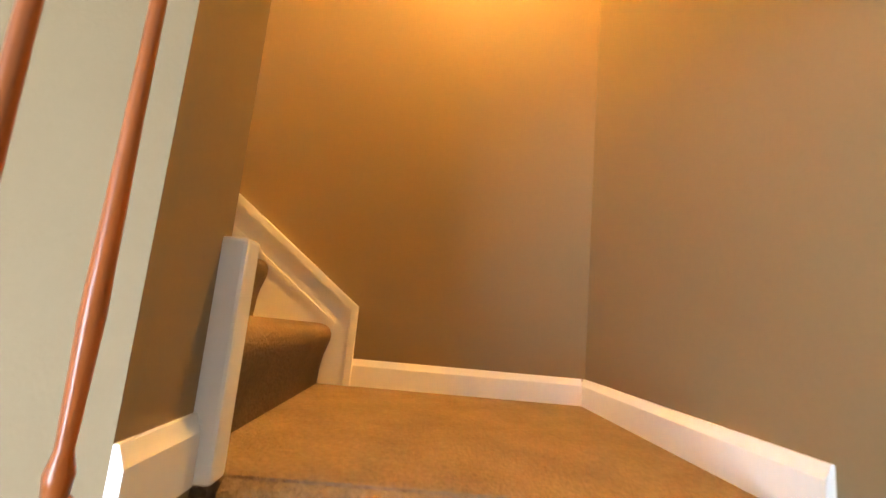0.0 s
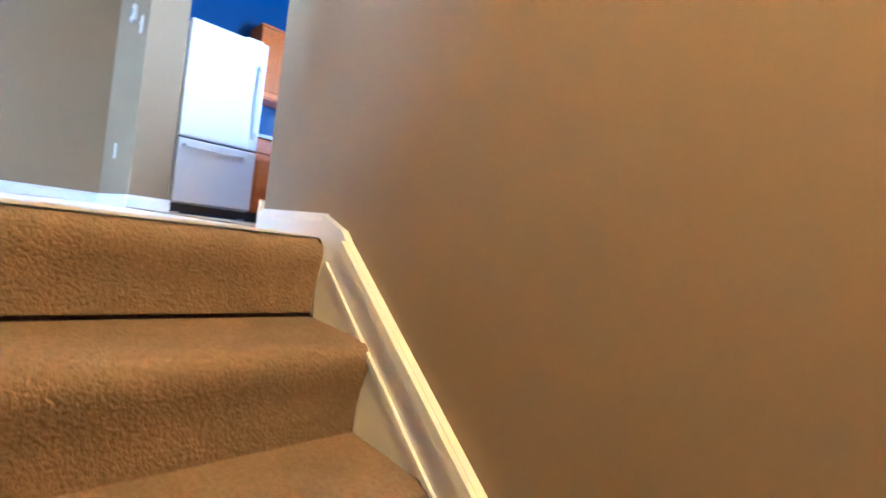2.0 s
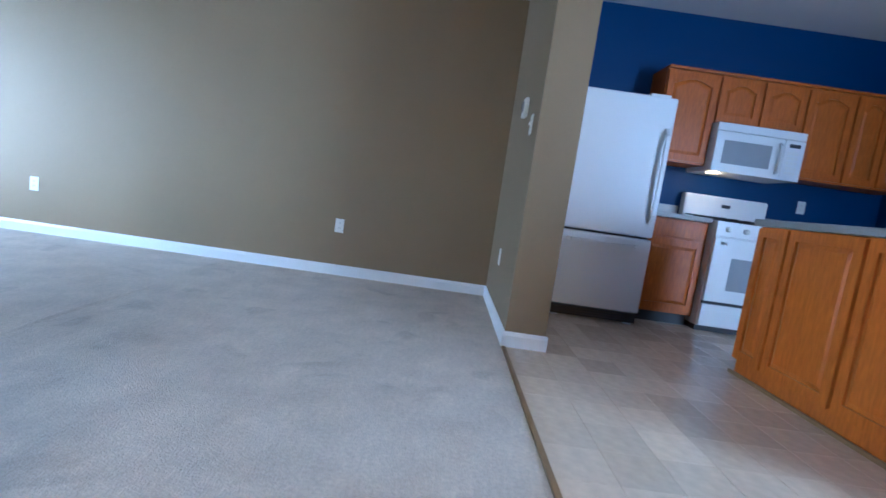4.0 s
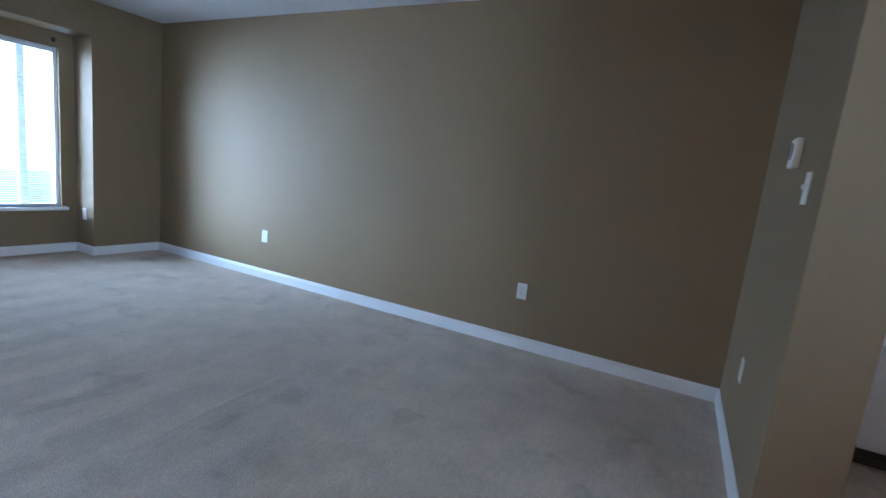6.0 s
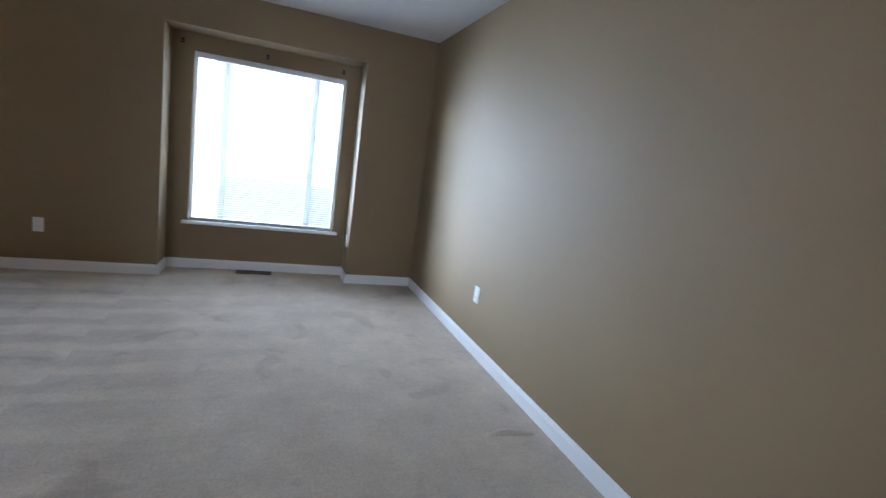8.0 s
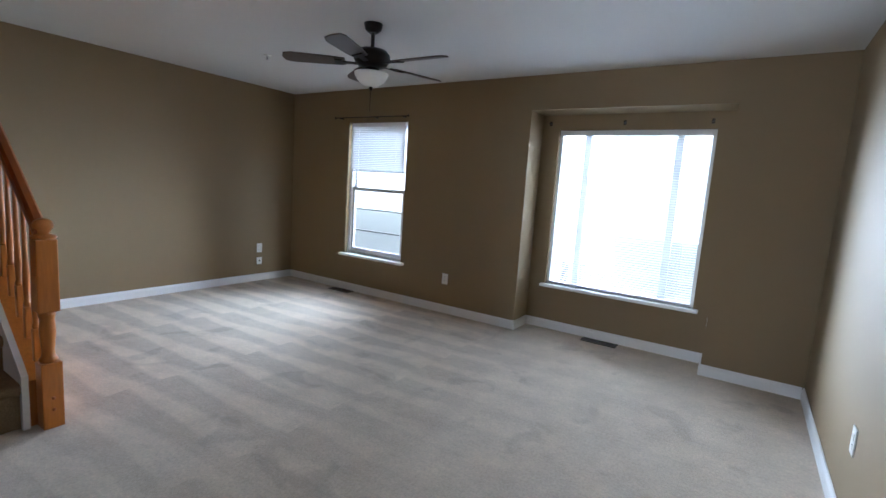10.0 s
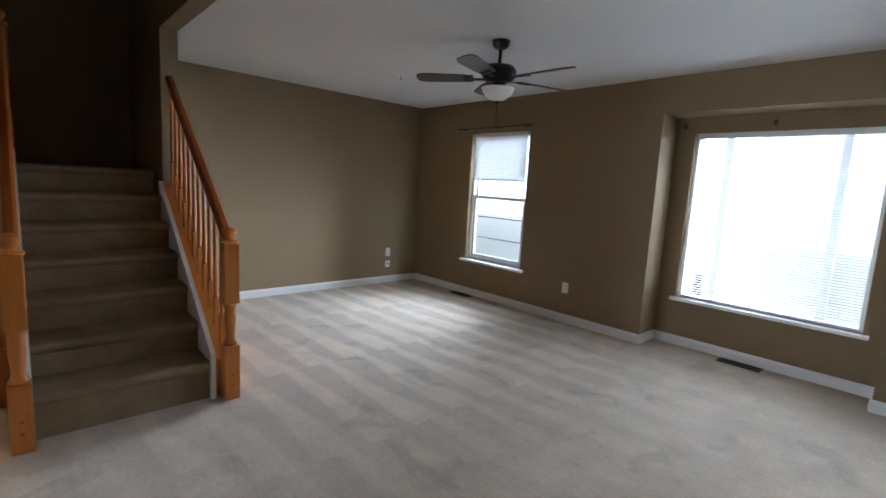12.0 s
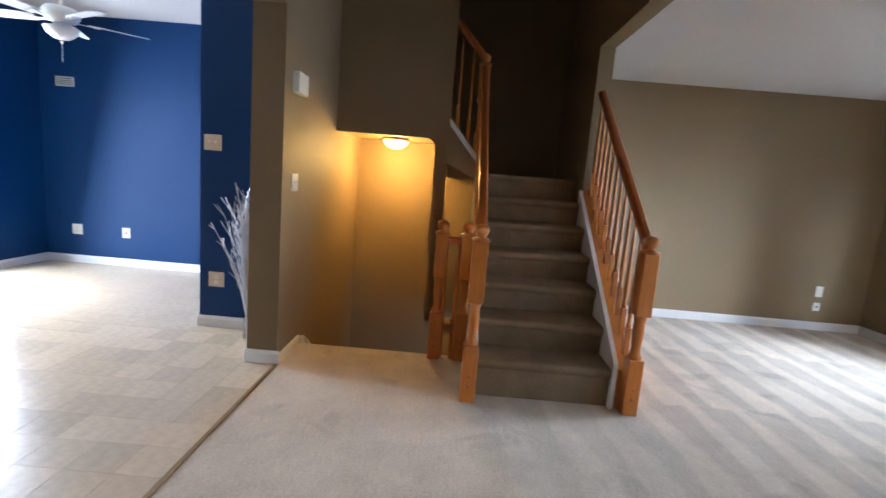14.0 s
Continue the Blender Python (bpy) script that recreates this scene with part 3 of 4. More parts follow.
def bay_window():
    t = tagged(new("window_2"), "large bright window with full-length white blinds", "window", kind="structure")
    y0, y1, z0, z1 = W2
    x = -5.90
    part("window_frame", boxes((x - 0.05, x + 0.03, y0, y0 + 0.03, z0, z1), (x - 0.05, x + 0.03, y1 - 0.03, y1, z0, z1), (x - 0.05, x + 0.03, y0 + 0.03, y1 - 0.03, z1 - 0.03, z1), (x - 0.05, x + 0.03, y0 + 0.03, y1 - 0.03, z0, z0 + 0.03)), WHITE, t)
    for ym in (y0 + 0.27, y1 - 0.27):
        part("mullion", boxes((x - 0.04, x + 0.01, ym - 0.03, ym + 0.03, z0 + 0.03, z1 - 0.03)), WHITE, t)
    for a, b in ((y0 + 0.03, y0 + 0.24), (y0 + 0.30, y1 - 0.30), (y1 - 0.24, y1 - 0.03)):
        part("pane", boxes((x - 0.02, x - 0.014, a, b, z0 + 0.03, z1 - 0.03)), GLASS, t).visible_shadow = False
    part("window_sill", boxes((-5.95, -5.775, y0 - 0.04, y1 + 0.04, z0 - 0.03, z0), bevel=0.006), WHITE, t)


sash_window()
bay_window()


def blind(label, y0, y1, x, top, bottom, pitch, tilt):
    t = thing("window_blind", label, "blind")
    part("headrail", boxes((x - 0.018, x + 0.018, y0, y1, top - 0.03, top), bevel=0.003), BLIND, t)
    n = int((top - 0.03 - bottom) / pitch)
    bm = bmesh.new()
    prism(bm, [(-0.0125, 0.0), (0.0, 0.0025), (0.0125, 0.0), (0.0, 0.0015)], "y", y0 + 0.004, y1 - 0.004)
    me = mesh("slat", bm, BLIND)
    for k in range(n):
        s = new("slat", me)
        s.parent = t
        s.matrix_local = pose(x, 0, top - 0.035 - k * pitch, 0, tilt, 0)
    part("bottom_rail", boxes((x - 0.012, x + 0.012, y0, y1, bottom - 0.016, bottom), bevel=0.003), BLIND, t)
    for yy in (y0 + 0.12, y1 - 0.12):
        part("cord", boxes((x + 0.0135, x + 0.015, yy - 0.001, yy + 0.001, bottom, top - 0.03)), BLIND, t)
    return t


blind("white mini blind drawn halfway down the sash window", W1[0] + 0.04, W1[1] - 0.04, -5.545, W1[3] - 0.01, 1.475, 0.0205, 72)
blind("white mini blind lowered over the large window", W2[0] + 0.03, W2[1] - 0.03, -5.855, W2[3] - 0.02, W2[2] + 0.03, 0.022, 8)


def curtain_rod(y0, y1, z, x, brackets):
    t = thing("curtain_rod", "thin dark curtain rod on wall brackets", "curtain rod")
    bm = bmesh.new()
    bar(bm, (x + 0.05, y0, z), (x + 0.05, y1, z), [(0.006 * math.cos(a), 0.006 * math.sin(a)) for a in [math.pi / 4 * k for k in range(8)]])
    part("rod", bm, BRONZE, t)
    for yy in (y0, y1):
        part("finial", lathe(bmesh.new(), [(0.004, -0.014), (0.013, -0.005), (0.013, 0.005), (0.004, 0.014)], (x + 0.05, yy, z), 10), BRONZE, t)
    for yy in brackets:
        part("bracket", boxes((x, x + 0.05, yy - 0.008, yy + 0.008, z - 0.012, z + 0.002)), BRONZE, t)


curtain_rod(-0.84, 0.27, 2.08, WIN_X, (-0.76, -0.21, 0.20))
for yy in (1.76, 2.45, 3.14):
    t = thing("rod_bracket", "small bare curtain rod bracket on the wall", "bracket", (RX, yy, 2.02))
    part("plate", boxes((0, 0.006, -0.012, 0.012, -0.02, 0.02)), BRONZE, t)
    part("hook", boxes((0.006, 0.04, -0.006, 0.006, -0.006, 0.004)), BRONZE, t)


# ---------- fans ----------
def ceiling_fan(at, label, body, blade, light, start, drop=0.16, n=5, blade_mat=None):
    t = thing("ceiling_fan", label, "ceiling fan", at)
    part("canopy", lathe(bmesh.new(), [(0.03, -0.06), (0.055, -0.04), (0.065, 0.0)], seg=24), body, t)
    part("downrod", lathe(bmesh.new(), [(0.013, -drop), (0.013, -0.06)], seg=12), body, t)
    part("motor", lathe(bmesh.new(), [(0.05, -drop - 0.13), (0.10, -drop - 0.115), (0.125, -drop - 0.08), (0.125, -drop - 0.045), (0.10, -drop - 0.015), (0.04, -drop)], seg=28), body, t)
    part("switch_housing", lathe(bmesh.new(), [(0.05, -drop - 0.165), (0.06, -drop - 0.15), (0.05, -drop - 0.13)], seg=20), body, t)
    part("light_bowl", lathe(bmesh.new(), [(0.012, -drop - 0.255), (0.055, -drop - 0.245), (0.095, -drop - 0.215), (0.115, -drop - 0.18), (0.118, -drop - 0.165), (0.06, -drop - 0.165)], seg=28), light, t, "frosted glass bowl")
    part("finial", lathe(bmesh.new(), [(0.004, -drop - 0.285), (0.012, -drop - 0.272), (0.012, -drop - 0.255)], seg=10), body, t)
    part("pull_chain", lathe(bmesh.new(), [(0.0025, -drop - 0.42), (0.0025, -drop - 0.28)], seg=6), body, t)
    for k in range(n):
        m = pose(0, 0, -drop - 0.10, 0, 0, start + 360 / n * k) @ pose(0, 0, 0, 12, 0, 0)
        b = part("blade", prism(bmesh.new(), [(0.18, -0.045), (0.30, -0.058), (0.54, -0.066), (0.59, -0.05), (0.605, 0.0), (0.59, 0.05), (0.54, 0.066), (0.30, 0.058), (0.18, 0.045)], "z", -0.004, 0.004), blade, t)
        b.matrix_local = m
        a = part("blade_iron", boxes((0.09, 0.25, -0.016, 0.016, -0.010, -0.005), (0.20, 0.25, -0.036, 0.036, -0.012, -0.0045)), body, t)
        a.matrix_local = m
    return t


ceiling_fan((-3.88, 1.18, CEIL), "dark bronze five-blade ceiling fan with frosted bowl", BRONZE, mat("walnut_blade", (0.06, 0.035, 0.02), 0.4, scale=20, vary=0.2), FROST, 20)
ceiling_fan((2.15, -0.55, 2.68), "white five-blade ceiling fan in the dining room", PLASTIC, WHITE, FROST, 8, 0.30)

# ---------- lamp over the landing ----------
t = thing("ceiling_lamp", "lit amber glass dome lamp over the landing", "ceiling lamp", (-0.45, -1.4, 1.64))
part("base", lathe(bmesh.new(), [(0.125, -0.025), (0.13, -0.012), (0.12, 0.0)], seg=32), BRASS, t)
dome = part("dome", lathe(bmesh.new(), [(0.01, -0.105), (0.05, -0.10), (0.09, -0.08), (0.118, -0.05), (0.125, -0.025)], seg=32), GLOBE, t)
dome.visible_shadow = False


# ---------- outlets, switches, vents ----------
def plate(name, label, category, at, turn, material=None, kind="outlet", w=0.072, h=0.115):
    """A wall plate; it faces +x before the turn."""
    t = thing(name, label, category, at, turn)
    part("cover", boxes((0, 0.006, -w / 2, w / 2, -h / 2, h / 2), bevel=0.002), material or PLASTIC, t)
    if kind == "outlet":
        for dz in (-0.021, 0.021):
            s = part("socket", boxes((0.006, 0.008, -0.016, 0.016, dz - 0.014, dz + 0.014), bevel=0.0008), PLASTIC, t)
            for dy in (-0.006, 0.006):
                part("slot", boxes((0.008, 0.0084, dy - 0.001, dy + 0.001, dz - 0.004, dz + 0.006)), DARK, s)
    elif kind == "switch":
        n = max(1, round(w / 0.072))
        for k in range(n):
            dy = (k - (n - 1) / 2) * 0.046
            part("toggle", boxes((0.006, 0.018, dy - 0.005, dy + 0.005, -0.004, 0.012), bevel=0.001), PLASTIC, t)
    elif kind == "jack":
        part("jack", boxes((0.006, 0.009, -0.009, 0.009, -0.009, 0.009)), DARK, t)
    return t


LBL = "white wall outlet above the baseboard"
plate("wall_outlet", LBL, "outlet", (-3.875, FAR_Y, 0.41), -90)
plate("wall_outlet", LBL, "outlet", (-1.295, FAR_Y, 0.42), -90)
plate("wall_outlet", LBL, "outlet", (WIN_X, 0.852, 0.37), 0)
plate("wall_outlet", "white wall outlet inside the window bay", "outlet", (-5.68, RY1, 0.40), -90)
plate("wall_outlet", "white wall outlet above a cable jack", "outlet", (-5.025, BACK_Y, 0.42), 90)
plate("cable_jack", "white cable jack plate below an outlet", "jack plate", (-5.025, BACK_Y, 0.255), 90, kind="jack", h=0.09)
plate("wall_outlet", "white wall outlet behind the stair railing", "outlet", (-2.9, BACK_Y, 0.40), 90)
plate("wall_outlet", "white wall outlet on the short wall", "outlet", (0.0, 3.35, 0.42), 180)
plate("light_switch", "white double light switch on the stair wall", "light switch", (0.0, 0.18, 1.18), 180, kind="switch", w=0.115)
plate("light_switch", "white light switch on the short wall", "light switch", (0.0, 2.86, 1.27), 180, kind="switch")
plate("light_switch", "cream triple light switch on the dark blue wall", "light switch", (0.735, -0.18, 1.41), 90, ALMOND, "switch", 0.13)
plate("wall_outlet", "cream outlet on the dark blue wall", "outlet", (0.70, -0.18, 0.38), 90, ALMOND, "outlet", 0.12)
plate("wall_outlet", "white double outlet on the blue dining wall", "outlet", (3.16, -1.87, 0.385), 90, w=0.115)
plate("wall_outlet", "white jack plate on the blue dining wall", "outlet", (2.60, -1.87, 0.385), 90, kind="jack", w=0.09)
plate("wall_outlet", "white outlet on the blue kitchen wall", "outlet", (2.81, 4.42, 1.14), -90)
plate("wall_outlet", "white outlet beside the fridge", "outlet", (1.29, 4.42, 1.14), -90)

t = thing("thermostat", "white round-cornered wall thermostat", "thermostat", (0.0, 3.14, 1.415), 180)
part("body", boxes((0, 0.028, -0.055, 0.055, -0.06, 0.06), bevel=0.012), PLASTIC, t)
part("dial", lathe(bmesh.new(), [(0.034, 0), (0.034, 0.006), (0.026, 0.010)], seg=24), SMOKED, t).matrix_local = pose(0.027, 0, 0.005, 0, 90, 0)
t = thing("door_chime", "white door chime box high on the stair wall", "door chime", (0.0, 0.18, 1.81), 180)
part("body", boxes((0, 0.045, -0.09, 0.09, -0.065, 0.065), bevel=0.006), PLASTIC, t)


def floor_vent(at, turn):
    t = thing("floor_vent", "dark brown slotted floor register in the carpet", "vent", at, turn)
    part("frame", boxes((-0.06, 0.06, -0.16, -0.148, 0, 0.006), (-0.06, 0.06, 0.148, 0.16, 0, 0.006), (-0.06, -0.048, -0.148, 0.148, 0, 0.006), (0.048, 0.06, -0.148, 0.148, 0, 0.006), (-0.048, 0.048, -0.148, 0.148, 0, 0.001)), VENT, t)
    me = mesh("slat", boxes((-0.048, 0.048, -0.003, 0.003, 0.001, 0.005)), VENT)
    for k in range(16):
        s = new("slat", me)
        s.parent = t
        s.location = (0, -0.14 + k * 0.0187, 0)


floor_vent((-5.74, 2.46, 0.0), 0)
floor_vent((-5.43, -0.60, 0.0), 0)
t = thing("wall_vent", "white slotted return vent on the blue wall", "vent", (3.24, -1.87, 1.99), 90)
part("frame", boxes((0, 0.008, -0.10, 0.10, -0.05, 0.05), bevel=0.002), PLASTIC, t)
for k in range(4):
    part("slat", boxes((0.008, 0.014, -0.085, 0.085, -0.034 + k * 0.02, -0.028 + k * 0.02)), DARK, t)
t = thing("sprinkler_head", "small white ceiling sprinkler head", "sprinkler", (-4.13, -0.32, CEIL))
part("flange", lathe(bmesh.new(), [(0.03, -0.006), (0.036, 0.0)], seg=16), PLASTIC, t)
part("nozzle", lathe(bmesh.new(), [(0.016, -0.04), (0.018, -0.036), (0.006, -0.034), (0.010, -0.006)], seg=12), STEEL, t)


# ---------- kitchen ----------
def arch_line(x0, x1, z, rise, n=12):
    return [(x0 + (x1 - x0) * k / n, z + rise * math.sin(math.pi * k / n) ** 1.5) for k in range(n + 1)]


def door_frame(w, h, d, f=0.055, arch=0.0):
    """The rails and stiles of a cabinet door in the x-z plane, facing -y, in one piece with an opening."""
    bm = bmesh.new()
    inner = [(f, f)] + arch_line(f, w - f, h - f - arch, arch) + [(w - f, f)]
    outer = [(0, 0)] + [(w * k / 12, h) for k in range(13)] + [(w, 0)]
    rings = [[bm.verts.new((p, y, q)) for p, q in line] for line, y in ((outer, -d), (inner, -d), (inner, 0), (outer, 0))]
    n = len(inner)
    for a, b in zip(rings, rings[1:] + rings[:1]):
        for k in range(n):
            bm.faces.new((a[k], a[(k + 1) % n], b[(k + 1) % n], b[k]))
    return bm


def door_panel(w, h, d, f=0.055, arch=0.0, inset=0.026):
    """The raised field inside a door frame: a sunk edge and a proud middle."""
    bm = bmesh.new()
    lines = [([(f, f)] + arch_line(f, w - f, h - f - arch, arch) + [(w - f, f)], -d + 0.013)]
    g = f + inset
    lines.append(([(g, g)] + arch_line(g, w - g, h - g - arch, arch) + [(w - g, g)], -d + 0.003))
    rings = [[bm.verts.new((p, y, q)) for p, q in line] for line, y in lines]
    n = len(rings[0])
    for k in range(n):
        bm.faces.new((rings[0][k], rings[0][(k + 1) % n], rings[1][(k + 1) % n], rings[1][k]))
    bm.faces.new(rings[1])
    return bm


def cabinet_door(parent, m, w, h, arch=0.0, f=0.055, name="door"):
    d = part(name, door_frame(w, h, 0.02, f, arch), CABINET, parent)
    d.matrix_local = m
    part("panel", door_panel(w, h, 0.02, f, arch), CABINET, d)
    return d


def wall_cabinet(x0, x1, z0, z1, doors):
    t = thing("wall_cabinet", "honey oak wall cabinet with arched raised panels", "cabinet", (x0, 4.42, z0), group="kitchen wall cabinets")
    w, h = x1 - x0, z1 - z0
    part("body", boxes((0.001, w - 0.001, -0.30, 0, 0, h), bevel=0.002), CABINET, t)
    part("cornice", boxes((0.0, w, -0.335, 0, h, h + 0.02), bevel=0.004), CABINET, t)
    dw = w / doors
    for k in range(doors):
        cabinet_door(t, pose(k * dw + 0.01, -0.301, 0.015), dw - 0.02, h - 0.03, 0.045)



wall_cabinet(1.245, 1.695, 1.35, 2.105, 1)
wall_cabinet(1.695, 2.44, 1.715, 2.105, 2)
wall_cabinet(2.44, 2.85, 1.35, 2.105, 1)
wall_cabinet(2.85, 3.45, 1.35, 2.105, 2)


def base_cabinet(x0, x1, y=4.42, depth=0.60, label="honey oak base cabinet with a drawer"):
    t = thing("base_cabinet", label, "cabinet", (x0, y, 0.0), group="kitchen base cabinets")
    w = x1 - x0
    part("body", boxes((0.001, w - 0.001, -depth + 0.02, 0, 0.10, 0.87)), CABINET, t)
    part("toe_kick", boxes((0.001, w - 0.001, -depth + 0.09, 0, 0.0, 0.10)), DARK, t)
    part("drawer", boxes((0.012, w - 0.012, -depth, -depth + 0.02, 0.72, 0.855), bevel=0.004), CABINET, t)
    cabinet_door(t, pose(0.012, -depth + 0.0195, 0.125), w - 0.024, 0.58)



base_cabinet(1.18, 1.685)
base_cabinet(2.445, 2.90)
base_cabinet(2.90, 3.38)


def worktop(x0, x1):
    t = thing("worktop", "grey laminate worktop with a low upstand", "worktop")
    part("top", boxes((x0, x1, 3.795, 4.42, 0.872, 0.91), bevel=0.006), COUNTER, t)
    part("upstand", boxes((x0, x1, 4.40, 4.42, 0.91, 1.0), bevel=0.003), COUNTER, t)


worktop(1.175, 1.685)
worktop(2.445, 3.50)

t = thing("refrigerator", "white bottom-freezer refrigerator standing on the tiles", "refrigerator", (0.47, 4.38, 0.0))
FW, FD, FH = 0.685, 0.70, 1.73
part("cabinet", boxes((0, FW, -FD, 0, 0.03, FH - 0.015), bevel=0.006), APPLIANCE, t)
door = part("upper_door", boxes((0, FW, -FD - 0.075, -FD - 0.008, 0.69, FH), bevel=0.016), APPLIANCE, t)
drawer = part("freezer_drawer", boxes((0, FW, -FD - 0.075, -FD - 0.008, 0.10, 0.675), bevel=0.016), APPLIANCE, t)
part("gasket", boxes((0.01, FW - 0.01, -FD - 0.008, -FD, 0.1, FH - 0.01)), DARK, t)
part("kick_grille", boxes((0.005, FW - 0.005, -FD - 0.045, -FD - 0.0, 0.015, 0.088)), DARK, t)
for k in range(3):
    part("grille_slat", boxes((0.02, FW - 0.12, -FD - 0.05, -FD - 0.045, 0.028 + k * 0.02, 0.036 + k * 0.02)), VENT, t)
for x in (0.03, FW - 0.08):
    part("foot", boxes((x, x + 0.05, -FD - 0.04, -FD, 0.0, 0.03)), PLASTIC, t)


def handle(bm, pts, w, d):
    for a, b in zip(pts, pts[1:]):
        bar(bm, a, b, [(-w, -d), (w, -d), (w, d), (-w, d)])
    return bm


part("handle", handle(bmesh.new(), [(FW - 0.05, -FD - 0.075, 0.80), (FW - 0.05, -FD - 0.12, 0.86), (FW - 0.05, -FD - 0.13, 1.15), (FW - 0.05, -FD - 0.12, 1.44), (FW - 0.05, -FD - 0.075, 1.50)], 0.012, 0.012), APPLIANCE, door)
part("handle", handle(bmesh.new(), [(0.04, -FD - 0.075, 0.61), (0.07, -FD - 0.115, 0.61), (FW / 2, -FD - 0.125, 0.60), (FW - 0.15, -FD - 0.115, 0.61), (FW - 0.12, -FD - 0.075, 0.61)], 0.012, 0.012), APPLIANCE, drawer)
part("hinge_cover", boxes((FW - 0.20, FW - 0.05, -FD - 0.06, -FD + 0.05, FH - 0.015, FH + 0.02), bevel=0.006), PLASTIC, t)

t = thing("microwave_oven", "white over-range microwave with a grey window", "microwave", (1.70, 4.42, 1.31))
MW = 0.74
part("body", boxes((0, MW, -0.38, 0, 0, 0.40), bevel=0.006), APPLIANCE, t)
d = part("door", boxes((0.0, 0.57, -0.405, -0.381, 0.0, 0.33), bevel=0.006), APPLIANCE, t)
part("door_window", boxes((0.07, 0.47, -0.4075, -0.405, 0.07, 0.26), bevel=0.001), SMOKED, d)
part("handle", handle(bmesh.new(), [(0.53, -0.405, 0.04), (0.53, -0.435, 0.07), (0.53, -0.44, 0.16), (0.53, -0.435, 0.26), (0.53, -0.405, 0.29)], 0.009, 0.009), APPLIANCE, d)
p = part("control_panel", boxes((0.574, MW, -0.402, -0.381, 0.0, 0.33), bevel=0.004), APPLIANCE, t)
part("display", boxes((0.61, 0.70, -0.404, -0.402, 0.27, 0.30)), DARK, p)
for r in range(5):
    for c in range(3):
        part("key", boxes((0.605 + c * 0.034, 0.63 + c * 0.034, -0.4035, -0.402, 0.05 + r * 0.04, 0.075 + r * 0.04)), PLASTIC, p)
part("top_grille", boxes((0.0, MW, -0.40, -0.381, 0.335, 0.40), bevel=0.004), APPLIANCE, t)
part("hood_lens", boxes((0.05, 0.12, -0.33, -0.25, -0.008, 0.0)), HOODGLOW, t)

t = thing("gas_range", "white freestanding gas range with black grates", "stove", (1.69, 4.40, 0.0))
SW = 0.75
part("body", boxes((0, SW, -0.64, 0, 0.05, 0.90), bevel=0.005), APPLIANCE, t)
part("plinth", boxes((0.02, SW - 0.02, -0.60, 0, 0.0, 0.05)), DARK, t)
d = part("oven_door", boxes((0.005, SW - 0.005, -0.675, -0.641, 0.26, 0.77), bevel=0.008), APPLIANCE, t)
part("oven_window", boxes((0.16, SW - 0.16, -0.678, -0.675, 0.36, 0.62), bevel=0.001), SMOKED, d)
part("handle", handle(bmesh.new(), [(0.06, -0.675, 0.73), (0.07, -0.715, 0.73), (SW - 0.07, -0.715, 0.73), (SW - 0.06, -0.675, 0.73)], 0.011, 0.011), APPLIANCE, d)
part("drawer", boxes((0.005, SW - 0.005, -0.67, -0.641, 0.06, 0.235), bevel=0.006), APPLIANCE, t)
part("drawer_gap", boxes((0.01, SW - 0.01, -0.655, -0.641, 0.235, 0.26)), DARK, t)
c = part("control_rail", boxes((0, SW, -0.67, -0.641, 0.78, 0.90), bevel=0.006), APPLIANCE, t)
for k in range(5):
    part("knob", lathe(bmesh.new(), [(0.022, 0), (0.020, 0.018), (0.012, 0.024)], seg=16), PLASTIC, c).matrix_local = pose(0.09 + k * 0.1425, -0.669, 0.84, 90, 0, 0)
b = part("backguard", boxes((0, SW, -0.09, 0, 0.90, 1.13), bevel=0.02), APPLIANCE, t)
part("clock", boxes((SW / 2 - 0.04, SW / 2 + 0.04, -0.092, -0.09, 1.03, 1.06)), DARK, b)
part("vent_slot", boxes((0.02, SW - 0.02, -0.093, -0.09, 0.93, 0.945)), DARK, b)
for gx in (0.20, 0.55):
    for gy in (-0.48, -0.22):
        g = part("grate", boxes((gx - 0.11, gx + 0.11, gy - 0.006, gy + 0.006, 0.915, 0.93), (gx - 0.006, gx + 0.006, gy - 0.11, gy + 0.11, 0.915, 0.93), (gx - 0.11, gx - 0.10, gy - 0.11, gy + 0.11, 0.90, 0.93), (gx + 0.10, gx + 0.11, gy - 0.11, gy + 0.11, 0.90, 0.93)), DARK, t)
        part("burner", lathe(bmesh.new(), [(0.04, 0.90), (0.04, 0.91), (0.02, 0.918)], (gx, gy, 0), 16), DARK, t)

t = thing("peninsula_cabinet", "honey oak kitchen peninsula with tall raised panels", "cabinet", (1.375, 2.745, 0.0))
part("body", boxes((0.0, 0.62, -1.5, 0.0, 0.09, 0.87)), CABINET, t)
part("plinth", boxes((0.012, 0.62, -1.5, -0.012, 0.0, 0.09)), CABINET, t)
part("base_moulding", boxes((-0.014, 0.0, -1.5, 0.012, 0.0, 0.022), bevel=0.004), TRANSITION, t)
for k in range(3):
    w = 0.225 if k == 0 else 0.44
    y = -0.012 if k == 0 else -0.255 - (k - 1) * 0.46
    cabinet_door(t, pose(-0.0005, y, 0.10, 0, 0, -90), w, 0.76, 0.0, 0.05, "raised_panel")
t = thing("peninsula_worktop", "grey laminate worktop on the peninsula", "worktop", (1.375, 2.745, 0.0))
part("top", boxes((-0.03, 0.66, -1.52, 0.03, 0.872, 0.91), bevel=0.006), COUNTER, t)

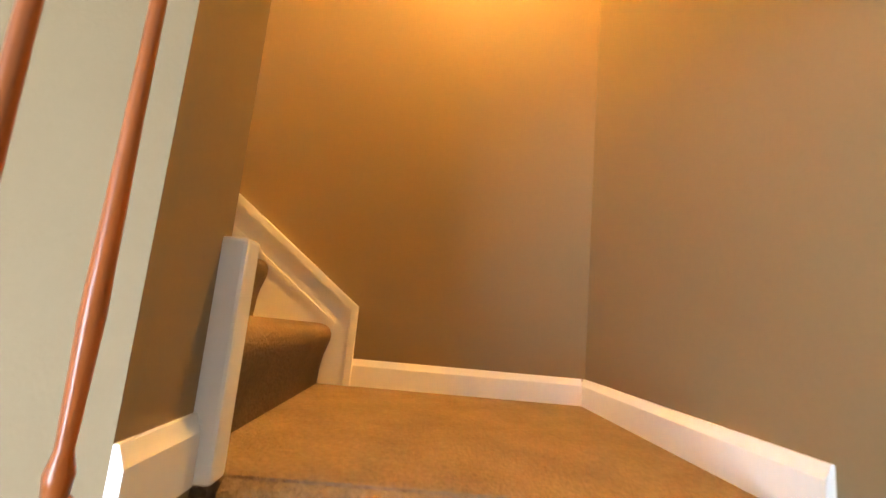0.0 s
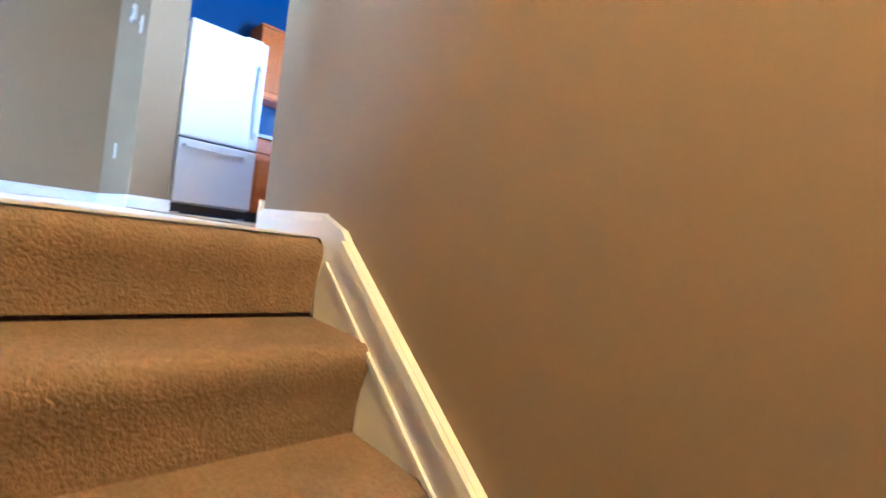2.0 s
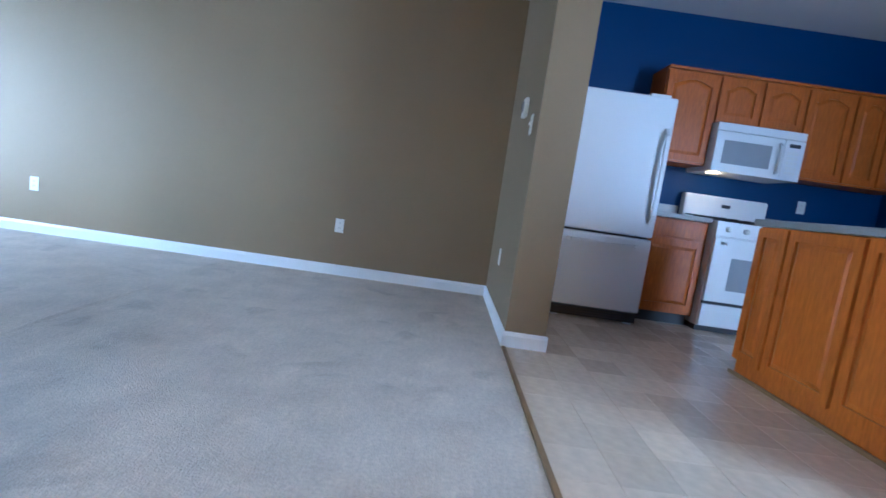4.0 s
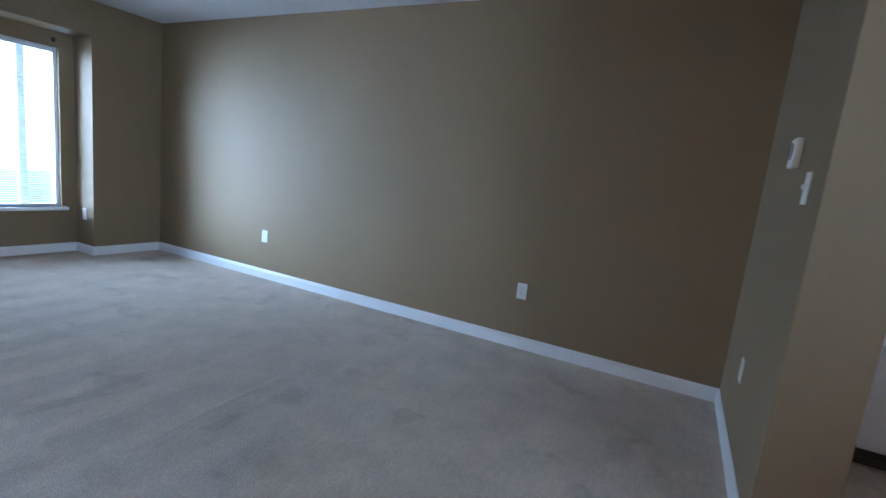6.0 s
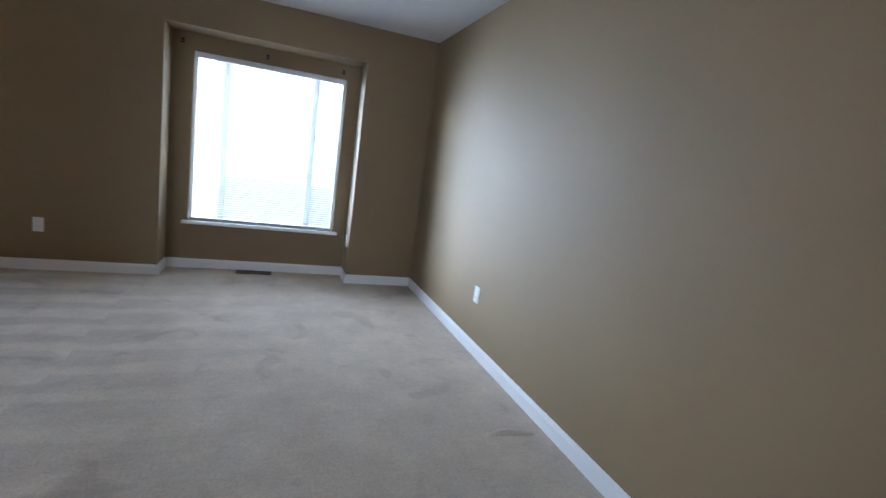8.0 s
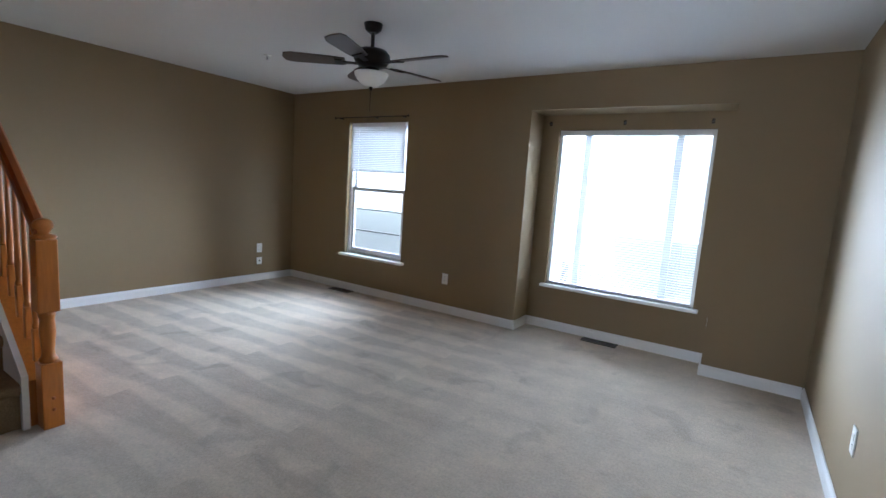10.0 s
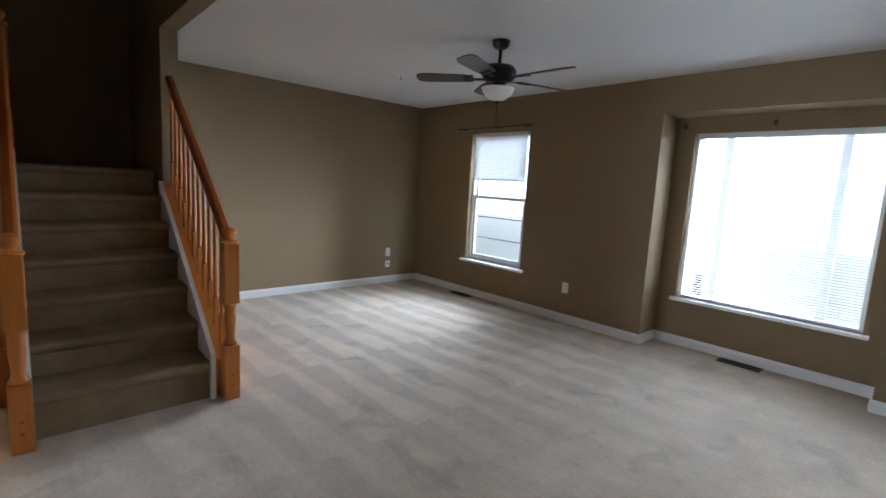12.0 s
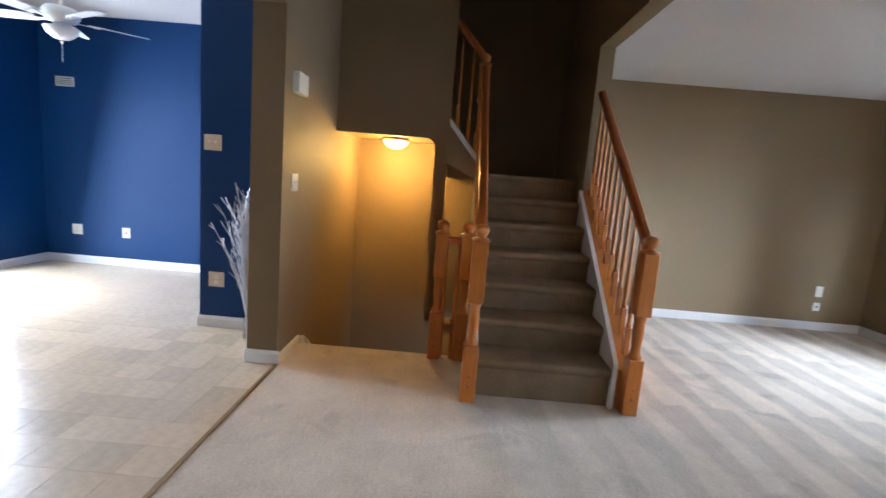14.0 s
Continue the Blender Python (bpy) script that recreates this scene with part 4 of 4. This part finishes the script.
# glass door of the dining room
t = tagged(new("door_glass"), "white framed sliding glass door full of daylight", "glass door", kind="structure")
part("door_frame", boxes((3.53, 3.62, -1.15, -1.09, 0.0, 2.1), (3.53, 3.62, 0.09, 0.15, 0.0, 2.1), (3.53, 3.62, -1.09, 0.09, 2.04, 2.1), (3.53, 3.62, -1.09, 0.09, 0.0, 0.05)), WHITE, t)
part("meeting_stile", boxes((3.55, 3.60, -0.53, -0.47, 0.05, 2.04)), WHITE, t)
for a, b2 in ((-1.09, -0.53), (-0.47, 0.09)):
    part("pane", boxes((3.575, 3.581, a, b2, 0.05, 2.04)), GLASS, t).visible_shadow = False

# tall vase of silver twigs
rng = random.Random(4)
t = thing("twig_vase", "tall glass vase of silver painted twigs", "vase", (0.33, 0.03, 0.0))
part("vase", lathe(bmesh.new(), [(0.06, 0.0), (0.062, 0.02), (0.055, 0.25), (0.065, 0.48), (0.061, 0.48), (0.050, 0.25), (0.056, 0.02), (0.001, 0.018)], seg=24), VASE, t)
bm = bmesh.new()
for k in range(90):
    a = rng.uniform(0, 2 * math.pi)
    p = Vector((0.03 * math.cos(a), 0.03 * math.sin(a), 0.03))
    d = Vector((0.055 * math.cos(a), 0.055 * math.sin(a), 1)).normalized()
    length = rng.uniform(0.70, 1.0)
    for s in range(6):
        q = p + d * length / 6
        r = 0.006 * (1 - s / 7)
        bar(bm, p, q, [(-r, -r), (r, -r), (r, r), (-r, r)])
        for _ in range(2 if s > 1 else 0):
            e = (d + Vector((rng.uniform(-0.8, 0.8), rng.uniform(-0.8, 0.8), rng.uniform(0, 0.5)))).normalized()
            bar(bm, q, q + e * rng.uniform(0.05, 0.14), [(-0.002, -0.002), (0.002, -0.002), (0.002, 0.002), (-0.002, 0.002)])
        p = q
        d = (d + Vector((rng.uniform(-0.12, 0.12), rng.uniform(-0.12, 0.12), 0))).normalized()
part("twigs", bm, BRANCH, t, "bundle of silver twigs")

# ---------- outdoors ----------
structure("ground", boxes((-300, -6.2, -300, 300, -3.2, -3.0), (4.3, 300, -300, 300, -3.2, -3.0)), GLARE_GROUND, "ground outside the windows, coloured pale for daylight glare", "ground")
structure("backdrop_sky", boxes((-60.2, -60, -60, 60, -3, 40), (40, 40.2, -50, 50, -3, 40)), DAYLIGHT, "bright overcast sky beyond the garden", "sky")


def tree(at, h, seed):
    r = random.Random(seed)
    t = thing("garden_tree", "leafy green tree in the garden", "tree", at, group="garden trees")
    bm = bmesh.new()
    lathe(bm, [(0.20, 0), (0.14, h * 0.3), (0.09, h * 0.6), (0.03, h * 0.95)], seg=10)
    for k in range(9):
        a, z = r.uniform(0, 6.28), h * r.uniform(0.3, 0.75)
        w = 0.035
        bar(bm, (0, 0, z), (math.cos(a) * h * 0.25, math.sin(a) * h * 0.25, z + h * 0.16), [(-w, -w), (w, -w), (w, w), (-w, w)])
    part("trunk", bm, BARK, t)
    verts, faces = [], []
    clumps = [(Vector((r.gauss(0, h * 0.16), r.gauss(0, h * 0.16), h * r.uniform(0.38, 1.0))), h * r.uniform(0.06, 0.12)) for _ in range(26)]
    for c, rad in clumps:
        for _ in range(70):
            p = c + Vector((r.gauss(0, rad), r.gauss(0, rad), r.gauss(0, rad * 0.8)))
            u = Vector((r.uniform(-1, 1), r.uniform(-1, 1), r.uniform(-1, 1))).normalized() * 0.035
            v = Vector((r.uniform(-1, 1), r.uniform(-1, 1), r.uniform(-1, 1))).normalized() * 0.025
            i = len(verts)
            verts += [p - u, p + v, p + u, p - v]
            faces.append((i, i + 1, i + 2, i + 3))
    me = bpy.data.meshes.new("crown")
    me.from_pydata([tuple(v) for v in verts], [], faces)
    me.materials.append(LEAF)
    o = new("crown", me)
    o.parent = t
    o["kind"] = "stuff"


for k, (x, y, h) in enumerate(((-15, -3.4, 4.6), (-14, -1.5, 3.9), (-17, -6.0, 4.6), (-23, -3.6, 4.8))):
    tree((x, y, -3.0), h, k)

# ---------- kitchen tiles ----------
T = 0.203
me = mesh("tile", box(bmesh.new(), 0.0008, T - 0.0008, 0.0008, T - 0.0008, -0.004, 0.0, bevel=0.0006, seg=1), TILE)
rest = bmesh.new()
for i in range(19):
    for j in range(31):
        x, y = 0.014 + i * T, -1.86 + j * T
        if x + T > 3.98 or y + T > 4.45:
            continue
        if i < 7 and y > -0.2 or 7 <= i < 14 and j > 9:
            o = new("tile", me)
            o.parent = vinyl
            o.location = (x, y, 0.001)
        else:
            box(rest, x + 0.001, x + T - 0.001, y + 0.001, y + T - 0.001, -0.003, 0.001)
r = part("tiles", rest, TILE, vinyl)
r["kind"] = "stuff"
